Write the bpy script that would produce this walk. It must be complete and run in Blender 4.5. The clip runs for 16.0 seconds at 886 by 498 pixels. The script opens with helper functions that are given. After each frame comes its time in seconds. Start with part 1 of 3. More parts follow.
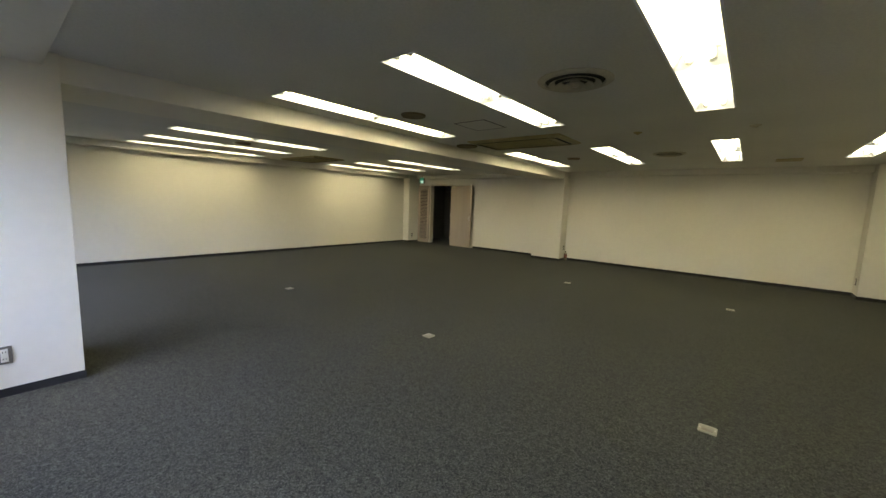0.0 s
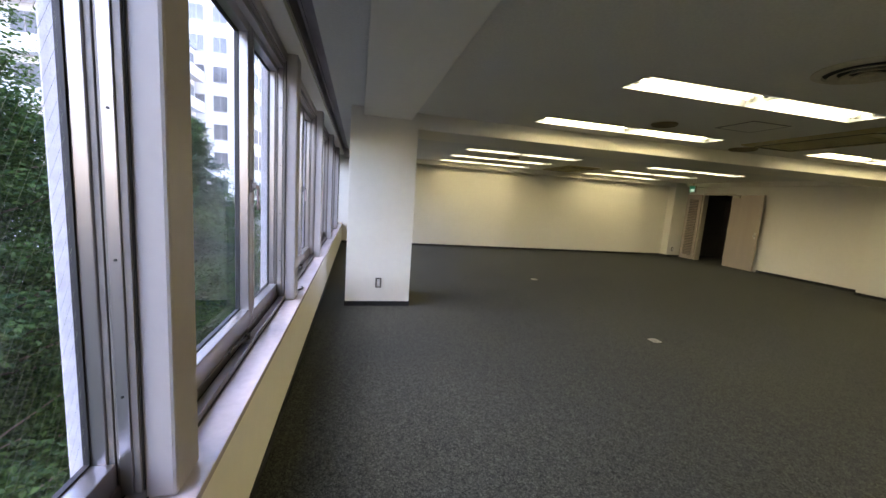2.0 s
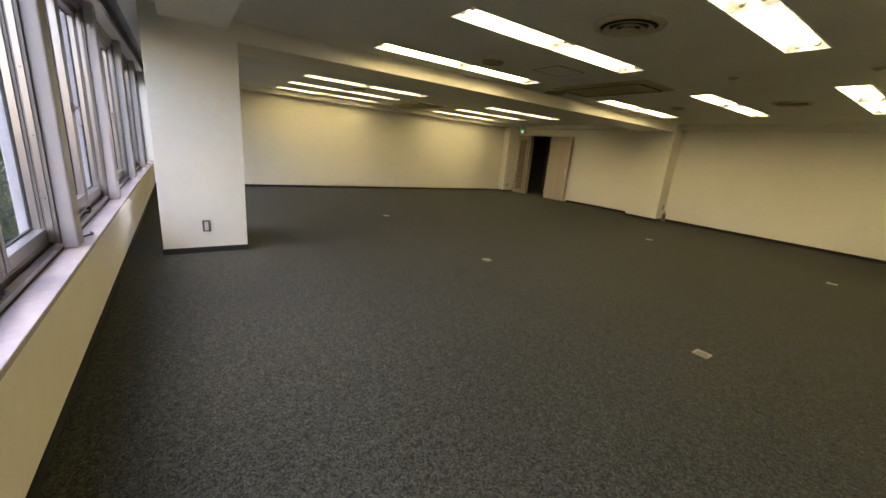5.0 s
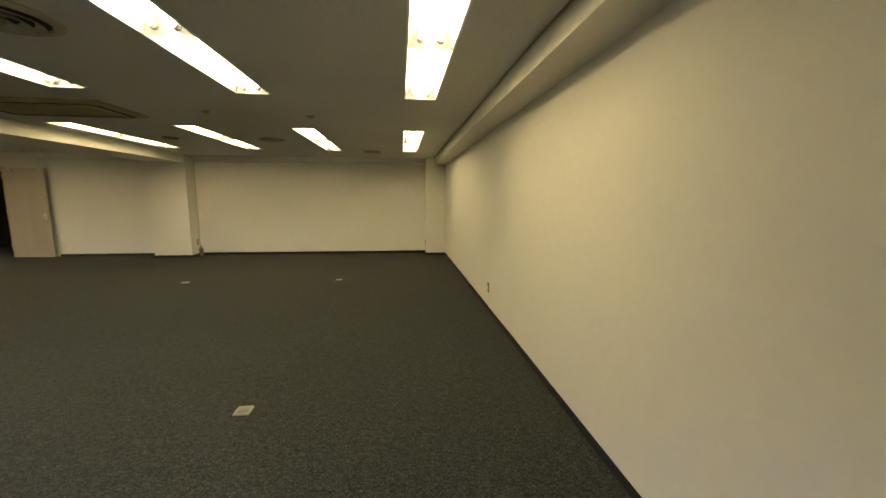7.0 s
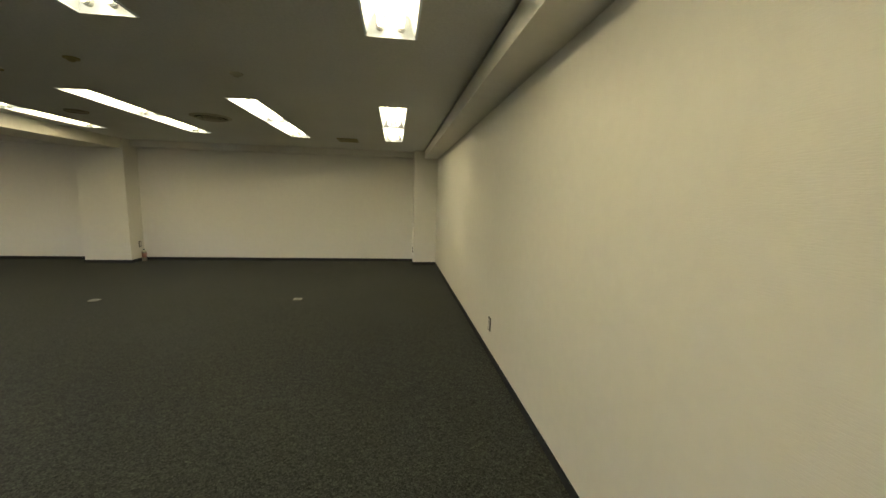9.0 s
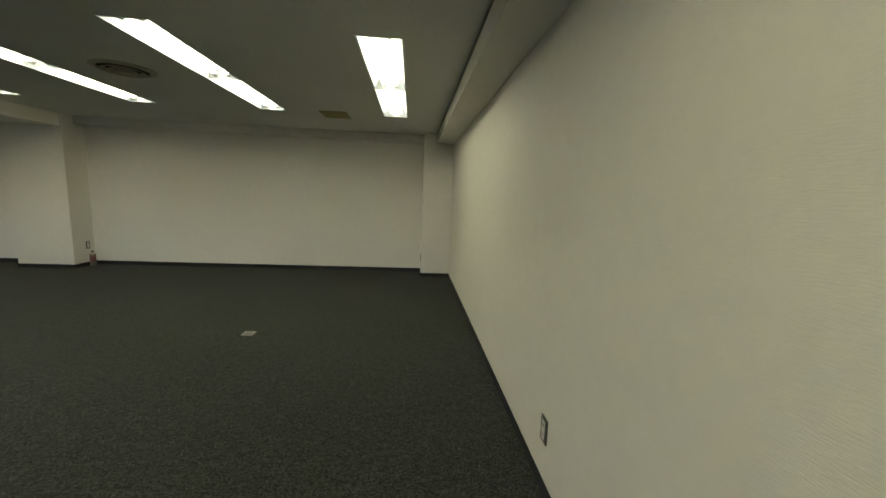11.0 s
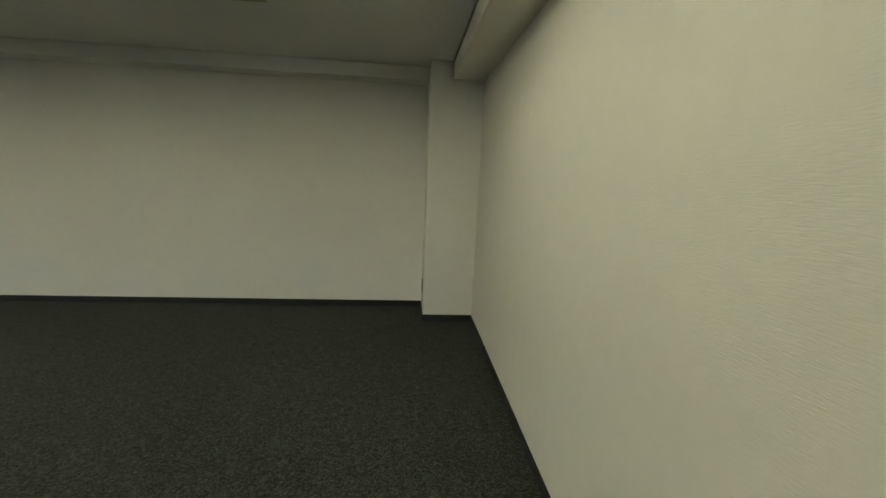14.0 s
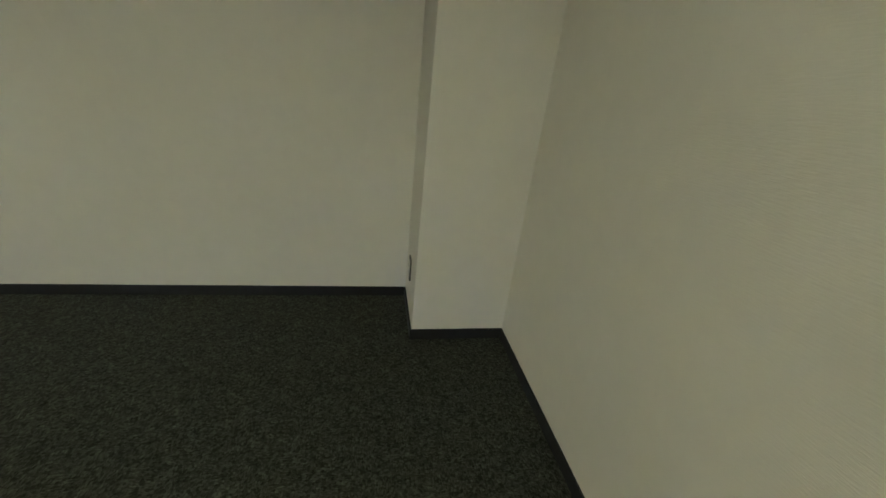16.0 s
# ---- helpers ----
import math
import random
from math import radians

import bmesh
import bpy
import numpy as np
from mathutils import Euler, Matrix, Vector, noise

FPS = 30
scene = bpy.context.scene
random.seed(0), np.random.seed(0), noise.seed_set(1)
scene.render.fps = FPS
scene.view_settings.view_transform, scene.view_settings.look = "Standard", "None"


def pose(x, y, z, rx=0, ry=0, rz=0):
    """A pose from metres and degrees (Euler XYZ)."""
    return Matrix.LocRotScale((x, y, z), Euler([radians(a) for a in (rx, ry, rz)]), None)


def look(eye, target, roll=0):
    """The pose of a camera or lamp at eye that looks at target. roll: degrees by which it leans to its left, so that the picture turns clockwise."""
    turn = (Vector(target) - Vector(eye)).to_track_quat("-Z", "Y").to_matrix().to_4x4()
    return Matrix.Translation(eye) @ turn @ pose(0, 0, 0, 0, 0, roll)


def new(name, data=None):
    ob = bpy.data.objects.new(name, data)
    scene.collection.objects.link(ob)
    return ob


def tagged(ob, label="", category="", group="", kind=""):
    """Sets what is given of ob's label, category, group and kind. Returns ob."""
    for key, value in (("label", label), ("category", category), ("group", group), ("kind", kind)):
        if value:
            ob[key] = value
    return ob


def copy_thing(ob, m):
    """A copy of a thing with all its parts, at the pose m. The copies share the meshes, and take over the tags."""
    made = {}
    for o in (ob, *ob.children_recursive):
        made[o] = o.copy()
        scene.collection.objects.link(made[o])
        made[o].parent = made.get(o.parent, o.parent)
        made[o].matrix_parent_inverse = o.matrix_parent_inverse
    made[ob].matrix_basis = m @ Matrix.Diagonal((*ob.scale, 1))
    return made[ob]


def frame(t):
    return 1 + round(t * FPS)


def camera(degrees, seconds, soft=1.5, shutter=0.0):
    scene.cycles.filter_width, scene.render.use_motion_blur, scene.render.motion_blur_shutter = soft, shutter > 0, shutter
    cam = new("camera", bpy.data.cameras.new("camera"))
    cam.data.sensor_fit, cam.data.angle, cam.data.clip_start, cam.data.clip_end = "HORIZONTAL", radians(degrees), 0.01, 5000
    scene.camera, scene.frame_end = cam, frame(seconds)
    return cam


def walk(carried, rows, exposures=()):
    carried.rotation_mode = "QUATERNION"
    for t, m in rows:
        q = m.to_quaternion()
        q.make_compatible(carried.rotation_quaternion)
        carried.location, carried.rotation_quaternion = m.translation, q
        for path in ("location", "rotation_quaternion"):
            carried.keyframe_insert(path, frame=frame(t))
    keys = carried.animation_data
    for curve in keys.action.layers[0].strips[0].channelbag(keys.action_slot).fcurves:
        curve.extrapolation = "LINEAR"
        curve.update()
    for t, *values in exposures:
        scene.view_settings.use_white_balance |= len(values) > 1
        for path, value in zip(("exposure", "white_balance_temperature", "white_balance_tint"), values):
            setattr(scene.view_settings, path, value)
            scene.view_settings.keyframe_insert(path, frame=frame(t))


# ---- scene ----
cam = camera(99.7, 16.0)

PATH = [
    (0, (0.099, -0.294, 1.446), (-1.152, 1.247, 1.201), 2.1),
    (0.5, (0.281, -0.367, 1.437), (-1.265, 0.888, 1.252), 2.3),
    (1, (0.495, -0.408, 1.491), (-1.193, 0.658, 1.371), 1.8),
    (1.5, (0.753, -0.446, 1.46), (-1.059, 0.379, 1.266), 4.9),
    (1.8, (0.848, -0.505, 1.388), (-1.042, 0.095, 1.124), 4.1),
    (2, (0.846, -0.555, 1.402), (-1.084, -0.105, 1.129), 4.0),
    (2.2, (0.851, -0.613, 1.416), (-1.107, -0.319, 1.135), 3.1),
    (2.5, (0.849, -0.661, 1.417), (-1.128, -0.49, 1.168), 3.5),
    (3, (0.872, -0.704, 1.424), (-1.112, -0.589, 1.195), 4.4),
    (3.2, (0.875, -0.721, 1.42), (-1.107, -0.599, 1.183), 4.4),
    (5.3, (0.963, -0.375, 1.313), (-0.392, 0.999, 0.791), 5.8),
    (5.5, (0.972, -0.327, 1.322), (-0.202, 1.209, 0.811), 6.2),
    (6, (1.086, -0.137, 1.344), (0.383, 1.686, 0.912), 5.1),
    (6.5, (1.132, 0.022, 1.417), (0.95, 1.99, 1.111), 2.6),
    (7, (1.099, 0.185, 1.439), (1.321, 2.153, 1.164), 0.3),
    (7.5, (1.13, 0.397, 1.432), (1.439, 2.345, 1.1), 0.7),
    (8, (1.207, 0.738, 1.428), (1.414, 2.701, 1.109), 2.9),
    (8.5, (1.246, 1.151, 1.405), (1.457, 3.119, 1.117), 1.7),
    (9, (1.334, 1.541, 1.423), (1.589, 3.507, 1.155), 1.6),
    (9.2, (1.4, 1.721, 1.429), (1.613, 3.692, 1.161), 2.8),
    (11.3, (1.546, 3.4, 1.374), (1.703, 5.372, 1.085), 1.9),
    (11.5, (1.551, 3.57, 1.37), (1.709, 5.54, 1.066), 1.1),
    (12, (1.548, 4.022, 1.364), (1.596, 5.998, 1.06), 2.7),
    (12.5, (1.549, 4.498, 1.384), (1.667, 6.478, 1.123), 2.8),
    (13, (1.573, 5.001, 1.386), (1.677, 6.976, 1.087), 1.4),
    (13.5, (1.586, 5.481, 1.356), (1.707, 7.452, 1.04), 3.3),
    (14, (1.569, 5.977, 1.373), (1.752, 7.934, 1.003), 2.5),
    (14.5, (1.562, 6.484, 1.366), (1.713, 8.453, 1.05), 4.0),
    (15, (1.545, 6.948, 1.269), (1.818, 8.903, 0.946), 2.5),
    (15.5, (1.526, 7.477, 1.262), (1.771, 9.362, 0.638), 4.4),
    (16, (1.515, 7.909, 1.215), (1.888, 9.695, 0.397), 6.4),
]
EXPOSURES = [(0, 4.08, 6700, 9), (1.0, 4.08, 6450, 9), (2.2, 3.99, 7350, 11), (3.2, 3.90, 7800, 11), (5.3, 4.04, 8600, 10), (7.0, 4.02, 7900, 11), (9.2, 3.80, 6450, 10), (11.3, 3.66, 5700, 7.5), (16, 3.64, 5600, 7.5)]
walk(cam, [(t, look(e, a, r)) for t, e, a, r in PATH], EXPOSURES)

# ---- world, daylight, exposure ----
world = bpy.data.worlds.new("world")
scene.world = world
world.use_nodes = True
wn = world.node_tree.nodes
sky = wn.new("ShaderNodeTexSky")
sky.sky_type, sky.sun_disc = "NISHITA", False
sky.sun_elevation, sky.sun_rotation = radians(50), radians(169)
sky.dust_density = 0.8
sky.ozone_density = 3.0
sky.air_density = 1.4
wn["Background"].inputs["Strength"].default_value = 0.12
world.node_tree.links.new(sky.outputs[0], wn["Background"].inputs["Color"])
sun = new("sun", bpy.data.lights.new("sun", "SUN"))
sun.data.energy, sun.data.angle, sun.data.color = 0.12, radians(36), (0.78, 0.89, 1.0)
sun.matrix_world = look((6, -30, 36), (0, 0, 0))
TUBE_WATTS = 0.28
TUBE_COLOUR = (1.0, 0.89, 0.56)

# ---- materials ----


def material(name, colour, rough=0.6, metal=0.0, grain=(0, 0), stain=(0, 0), bump=(0, 0), stretch=(1, 1, 1), spec=0.5):
    """Principled paint with fine grain, broad stains and relief; scales are per metre."""
    m = bpy.data.materials.new(name)
    m.use_nodes = True
    nodes, links = m.node_tree.nodes, m.node_tree.links
    b = nodes["Principled BSDF"]
    b.inputs["Base Color"].default_value = (*colour, 1)
    b.inputs["Roughness"].default_value = rough
    b.inputs["Metallic"].default_value = metal
    b.inputs["Specular IOR Level"].default_value = spec
    geo = nodes.new("ShaderNodeNewGeometry")
    mp = nodes.new("ShaderNodeMapping")
    mp.inputs["Scale"].default_value = stretch
    links.new(geo.outputs["Position"], mp.inputs[0])
    last = None
    for scale, amount in (grain, stain):
        if not scale:
            continue
        n = nodes.new("ShaderNodeTexNoise")
        n.inputs["Scale"].default_value, n.inputs["Detail"].default_value = scale, 4
        links.new(mp.outputs[0], n.inputs["Vector"])
        r = nodes.new("ShaderNodeMapRange")
        r.inputs["From Min"].default_value, r.inputs["From Max"].default_value = 0.3, 0.7
        r.inputs["To Min"].default_value, r.inputs["To Max"].default_value = 1 - amount, 1 + amount
        links.new(n.outputs["Fac"], r.inputs["Value"])
        mul = nodes.new("ShaderNodeVectorMath")
        mul.operation = "MULTIPLY"
        if last is None:
            mul.inputs[0].default_value = colour
        else:
            links.new(last, mul.inputs[0])
        links.new(r.outputs[0], mul.inputs[1])
        last = mul.outputs[0]
    if last is not None:
        links.new(last, b.inputs["Base Color"])
    if bump[0]:
        n = nodes.new("ShaderNodeTexNoise")
        n.inputs["Scale"].default_value, n.inputs["Detail"].default_value = bump[0], 3
        links.new(mp.outputs[0], n.inputs["Vector"])
        bp = nodes.new("ShaderNodeBump")
        bp.inputs["Strength"].default_value, bp.inputs["Distance"].default_value = bump[1], 0.004
        links.new(n.outputs["Fac"], bp.inputs["Height"])
        links.new(bp.outputs[0], b.inputs["Normal"])
    return m


def glow(name, colour, strength):
    m = bpy.data.materials.new(name)
    m.use_nodes = True
    b = m.node_tree.nodes["Principled BSDF"]
    b.inputs["Base Color"].default_value = (*colour, 1)
    b.inputs["Emission Color"].default_value = (*colour, 1)
    b.inputs["Emission Strength"].default_value = strength
    return m


def pane_glass(name, tint):
    m = bpy.data.materials.new(name)
    m.use_nodes = True
    nodes, links = m.node_tree.nodes, m.node_tree.links
    nodes.remove(nodes["Principled BSDF"])
    tr, gl = nodes.new("ShaderNodeBsdfTransparent"), nodes.new("ShaderNodeBsdfGlossy")
    tr.inputs[0].default_value = (*tint, 1)
    gl.inputs["Roughness"].default_value = 0.02
    lw, mx = nodes.new("ShaderNodeLayerWeight"), nodes.new("ShaderNodeMixShader")
    lw.inputs["Blend"].default_value = 0.5
    power, ramp = nodes.new("ShaderNodeMath"), nodes.new("ShaderNodeMapRange")
    power.operation = "POWER"
    power.inputs[1].default_value = 5.0
    ramp.inputs["To Min"].default_value, ramp.inputs["To Max"].default_value = 0.02, 0.6
    links.new(lw.outputs["Facing"], power.inputs[0])
    links.new(power.outputs[0], ramp.inputs["Value"])
    links.new(ramp.outputs[0], mx.inputs[0])
    links.new(tr.outputs[0], mx.inputs[1])
    links.new(gl.outputs[0], mx.inputs[2])
    links.new(mx.outputs[0], nodes["Material Output"].inputs["Surface"])
    return m


def carpet_material():
    """Loop-pile carpet in dark blue-grey: speckled yarn, faint row weave, worn lighter patches."""
    m = material("carpet", (0.0345, 0.0366, 0.0283), 0.95, stain=(0.7, 0.10), spec=0.15)
    nodes, links = m.node_tree.nodes, m.node_tree.links
    b = nodes["Principled BSDF"]
    base = b.inputs["Base Color"].links[0].from_socket
    geo = nodes.new("ShaderNodeNewGeometry")
    v = nodes.new("ShaderNodeTexVoronoi")
    v.inputs["Scale"].default_value = 210
    n = nodes.new("ShaderNodeTexVoronoi")
    n.inputs["Scale"].default_value = 120
    sep = nodes.new("ShaderNodeSeparateColor")
    wide = nodes.new("ShaderNodeTexNoise")
    wide.inputs["Scale"].default_value, wide.inputs["Detail"].default_value = 24, 5
    wide.inputs["Roughness"].default_value = 0.8
    links.new(geo.outputs["Position"], v.inputs["Vector"])
    links.new(geo.outputs["Position"], n.inputs["Vector"])
    links.new(geo.outputs["Position"], wide.inputs["Vector"])
    links.new(n.outputs["Color"], sep.inputs[0])
    last = base
    strokes = []
    for stretch in ((60, 210, 1), (210, 60, 1)):
        mp, st = nodes.new("ShaderNodeMapping"), nodes.new("ShaderNodeTexNoise")
        mp.inputs["Scale"].default_value = stretch
        st.inputs["Scale"].default_value, st.inputs["Detail"].default_value = 1.0, 2
        links.new(geo.outputs["Position"], mp.inputs[0])
        links.new(mp.outputs[0], st.inputs["Vector"])
        strokes.append(st.outputs["Fac"])
    patch, either = nodes.new("ShaderNodeTexNoise"), nodes.new("ShaderNodeMix")
    patch.inputs["Scale"].default_value = 9
    pick = nodes.new("ShaderNodeMapRange")
    pick.inputs["From Min"].default_value, pick.inputs["From Max"].default_value = 0.46, 0.54
    links.new(geo.outputs["Position"], patch.inputs["Vector"])
    links.new(patch.outputs["Fac"], pick.inputs["Value"])
    links.new(pick.outputs[0], either.inputs[0])
    links.new(strokes[0], either.inputs[2])
    links.new(strokes[1], either.inputs[3])
    for value, lo, hi, a, c in ((sep.outputs[0], 0.0, 1.0, 0.42, 1.58), (wide.outputs["Fac"], 0.35, 0.65, 0.66, 1.34), (either.outputs[0], 0.35, 0.68, 0.58, 1.5)):
        r = nodes.new("ShaderNodeMapRange")
        r.inputs["From Min"].default_value, r.inputs["From Max"].default_value = lo, hi
        r.inputs["To Min"].default_value, r.inputs["To Max"].default_value = a, c
        mul = nodes.new("ShaderNodeVectorMath")
        mul.operation = "MULTIPLY"
        links.new(value, r.inputs["Value"])
        links.new(last, mul.inputs[0])
        links.new(r.outputs[0], mul.inputs[1])
        last = mul.outputs[0]
    links.new(last, b.inputs["Base Color"])
    bp = nodes.new("ShaderNodeBump")
    bp.inputs["Strength"].default_value, bp.inputs["Distance"].default_value = 0.7, 0.003
    links.new(v.outputs["Distance"], bp.inputs["Height"])
    links.new(bp.outputs[0], b.inputs["Normal"])
    b.inputs["Sheen Weight"].default_value = 0.05
    return m


def leaf_material(name, a, c):
    m = bpy.data.materials.new(name)
    m.use_nodes = True
    nodes, links = m.node_tree.nodes, m.node_tree.links
    b = nodes["Principled BSDF"]
    geo, ramp = nodes.new("ShaderNodeNewGeometry"), nodes.new("ShaderNodeValToRGB")
    ramp.color_ramp.elements[0].color, ramp.color_ramp.elements[1].color = (*a, 1), (*c, 1)
    links.new(geo.outputs["Random Per Island"], ramp.inputs[0])
    links.new(ramp.outputs[0], b.inputs["Base Color"])
    b.inputs["Roughness"].default_value = 0.75
    b.inputs["Specular IOR Level"].default_value = 0.25
    tl, mx = nodes.new("ShaderNodeBsdfTranslucent"), nodes.new("ShaderNodeMixShader")
    links.new(ramp.outputs[0], tl.inputs[0])
    mx.inputs[0].default_value = 0.35
    links.new(b.outputs[0], mx.inputs[1])
    links.new(tl.outputs[0], mx.inputs[2])
    links.new(mx.outputs[0], nodes["Material Output"].inputs["Surface"])
    return m


def wallpaper_material():
    """Cream vinyl wall covering with a fine woven ribbing that runs level."""
    m = material("wallpaper", (0.74, 0.71, 0.63), 0.7, grain=(14, 0.015), stain=(0.55, 0.035), spec=0.3)
    nodes, links = m.node_tree.nodes, m.node_tree.links
    b = nodes["Principled BSDF"]
    geo = nodes.new("ShaderNodeNewGeometry")
    mp = nodes.new("ShaderNodeMapping")
    mp.inputs["Scale"].default_value = (35, 35, 260)
    n = nodes.new("ShaderNodeTexNoise")
    n.inputs["Scale"].default_value, n.inputs["Detail"].default_value = 1.0, 3
    links.new(geo.outputs["Position"], mp.inputs[0])
    links.new(mp.outputs[0], n.inputs["Vector"])
    bp = nodes.new("ShaderNodeBump")
    bp.inputs["Strength"].default_value, bp.inputs["Distance"].default_value = 0.32, 0.003
    links.new(n.outputs["Fac"], bp.inputs["Height"])
    links.new(bp.outputs[0], b.inputs["Normal"])
    return m


WALL = wallpaper_material()
CARPET = carpet_material()
CEIL = material("ceiling_board", (0.66, 0.65, 0.61), 0.9, grain=(60, 0.05), stain=(0.8, 0.05), bump=(180, 0.5), spec=0.2)
SKIRT = material("skirting_vinyl", (0.012, 0.0125, 0.015), 0.75, grain=(30, 0.1), stain=(2, 0.15))
ENAMEL = material("white_enamel", (0.80, 0.84, 0.92), 0.35, stain=(3, 0.03))
HOLDER = material("lampholder_plastic", (0.45, 0.46, 0.47), 0.4, grain=(60, 0.05))
TUBE = glow("fluorescent_tube", (1.0, 0.89, 0.56), 0.97)
TUBE_DIM = glow("dim_fluorescent_tube", (1.0, 0.89, 0.56), 0.76)
YELLOWED = material("yellowed_plastic", (0.34, 0.285, 0.12), 0.5, grain=(12, 0.06), stain=(2.5, 0.14))
BROWNED = material("browned_plastic", (0.19, 0.145, 0.075), 0.6, grain=(20, 0.08), stain=(5, 0.12))
DIRTY = material("dusty_white_metal", (0.46, 0.42, 0.31), 0.55, grain=(20, 0.08), stain=(4, 0.15))
SLOT = material("dark_slot", (0.02, 0.018, 0.014), 0.8, grain=(15, 0.2))
DOOR = material("door_laminate", (0.38, 0.32, 0.265), 0.5, grain=(9, 0.04), stain=(1.2, 0.05), stretch=(1, 1, 0.15))
DOORFRAME = material("door_frame_paint", (0.50, 0.45, 0.36), 0.5, stain=(2, 0.06))
CHROME = material("brushed_metal", (0.55, 0.53, 0.50), 0.3, 1.0, grain=(40, 0.08))
ALU = material("anodised_aluminium", (0.33, 0.305, 0.305), 0.28, 0.9, grain=(25, 0.04), stain=(2, 0.07), stretch=(1, 1, 0.2))
HANDLE = material("handle_metal", (0.16, 0.145, 0.15), 0.35, 0.6, grain=(40, 0.1), stain=(8, 0.15))
# The lever's pinkish reflection is put into its base colour.
BLADE = material("lever_metal", (0.44, 0.32, 0.38), 0.38, 0.5, grain=(40, 0.06), stain=(10, 0.12))
# Aluminium of the jamb grooves, with their shade put into a darker colour.
ALU_SHADED = material("shaded_channel", (0.20, 0.18, 0.165), 0.5, 0.3, grain=(30, 0.08), stain=(3, 0.1))
GASKET = material("black_gasket", (0.015, 0.015, 0.016), 0.6, grain=(30, 0.2))
PAINTED = material("painted_casing", (0.39, 0.355, 0.34), 0.45, grain=(20, 0.02), stain=(1.5, 0.05))
SILL = material("sill_stone", (0.52, 0.47, 0.48), 0.13, grain=(25, 0.06), stain=(3, 0.08))
STUCCO = material("white_stucco", (0.44, 0.44, 0.455), 0.9, grain=(40, 0.08), stain=(2, 0.08), bump=(55, 1.0))
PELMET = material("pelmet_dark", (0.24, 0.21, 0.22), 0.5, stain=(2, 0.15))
GLASS = pane_glass("window_glass", (0.95, 0.91, 1.0))
WIRE = material("glass_wire", (0.20, 0.22, 0.14), 0.5, 0.3, grain=(40, 0.1))
PLATE = material("beige_plate", (0.23, 0.22, 0.17), 0.45, grain=(30, 0.06), stain=(8, 0.1))
LID = material("worn_lid", (0.16, 0.15, 0.115), 0.4, grain=(60, 0.08), stain=(40, 0.15))
DARKPLATE = material("dark_switch_plate", (0.10, 0.09, 0.075), 0.45, stain=(15, 0.1))
SOCKET = material("socket_plastic", (0.62, 0.60, 0.54), 0.4, stain=(15, 0.05))
GREEN = glow("exit_green", (0.03, 0.24, 0.13), 0.02)
EXITWHITE = glow("exit_white", (0.55, 0.8, 0.68), 0.05)
RED = material("can_red", (0.20, 0.07, 0.045), 0.4, stain=(20, 0.1))
CANWHITE = material("can_white", (0.17, 0.14, 0.10), 0.4, stain=(20, 0.1))
BLACK = material("black_rubber", (0.012, 0.012, 0.013), 0.5, stain=(10, 0.2))
LABEL = material("sticker_paper", (0.33, 0.31, 0.25), 0.6, stain=(30, 0.08))
BARK = material("bark", (0.12, 0.09, 0.06), 0.9, grain=(12, 0.3), bump=(25, 1.0), stretch=(1, 1, 0.3))
LEAF = leaf_material("leaf_broad", (0.014, 0.040, 0.009), (0.080, 0.135, 0.030))
NEEDLE = leaf_material("leaf_conifer", (0.014, 0.042, 0.022), (0.045, 0.095, 0.05))
CONCRETE = material("pale_render", (0.78, 0.76, 0.74), 0.8, grain=(3, 0.03), stain=(0.2, 0.05))
TILEGREY = material("grey_facade", (0.40, 0.41, 0.42), 0.7, grain=(3, 0.04), stain=(0.2, 0.06))
DARKGLASS = material("facade_glass", (0.18, 0.185, 0.19), 0.15, stain=(0.5, 0.2))
ASPHALT = material("asphalt", (0.06, 0.06, 0.062), 0.9, grain=(20, 0.2), stain=(0.4, 0.15), bump=(60, 0.6))

# ---- building helpers ----


def box(bm, x0, x1, y0, y1, z0, z1, bevel=0.0):
    made = bmesh.ops.create_cube(bm, size=1.0)
    vs = made["verts"]
    for v in vs:
        v.co = Vector(((x0 + x1) / 2 + v.co.x * (x1 - x0), (y0 + y1) / 2 + v.co.y * (y1 - y0), (z0 + z1) / 2 + v.co.z * (z1 - z0)))
    if bevel:
        es = list({e for v in vs for e in v.link_edges})
        bmesh.ops.bevel(bm, geom=es, offset=bevel, segments=2, affect="EDGES", profile=0.5)
    return bm


def boxes(rows, bevel=0.0):
    bm = bmesh.new()
    for r in rows:
        box(bm, *r, bevel=bevel)
    return bm


def tube(bm, a, b, r0, r1=None, sides=12, caps=True):
    a, b = Vector(a), Vector(b)
    m = Matrix.Translation((a + b) / 2) @ (b - a).to_track_quat("Z", "Y").to_matrix().to_4x4()
    bmesh.ops.create_cone(bm, cap_ends=caps, segments=sides, radius1=r0, radius2=r0 if r1 is None else r1, depth=(b - a).length, matrix=m)
    return bm


def lathe(profile, sides=40):
    """A turned shape about z from (radius, height) pairs."""
    bm = bmesh.new()
    rings = []
    for r, z in profile:
        rings.append([bm.verts.new((r * math.cos(2 * math.pi * i / sides), r * math.sin(2 * math.pi * i / sides), z)) for i in range(sides)])
    for lo, hi in zip(rings, rings[1:]):
        for i in range(sides):
            bm.faces.new((lo[i], lo[(i + 1) % sides], hi[(i + 1) % sides], hi[i]))
    bmesh.ops.recalc_face_normals(bm, faces=bm.faces)
    return bm


def mesh_of(name, bm, mat, smooth=False):
    me = bpy.data.meshes.new(name)
    bm.to_mesh(me)
    bm.free()
    me.materials.append(mat)
    if smooth:
        me.shade_smooth()
        me.set_sharp_from_angle(angle=radians(40))
    return me


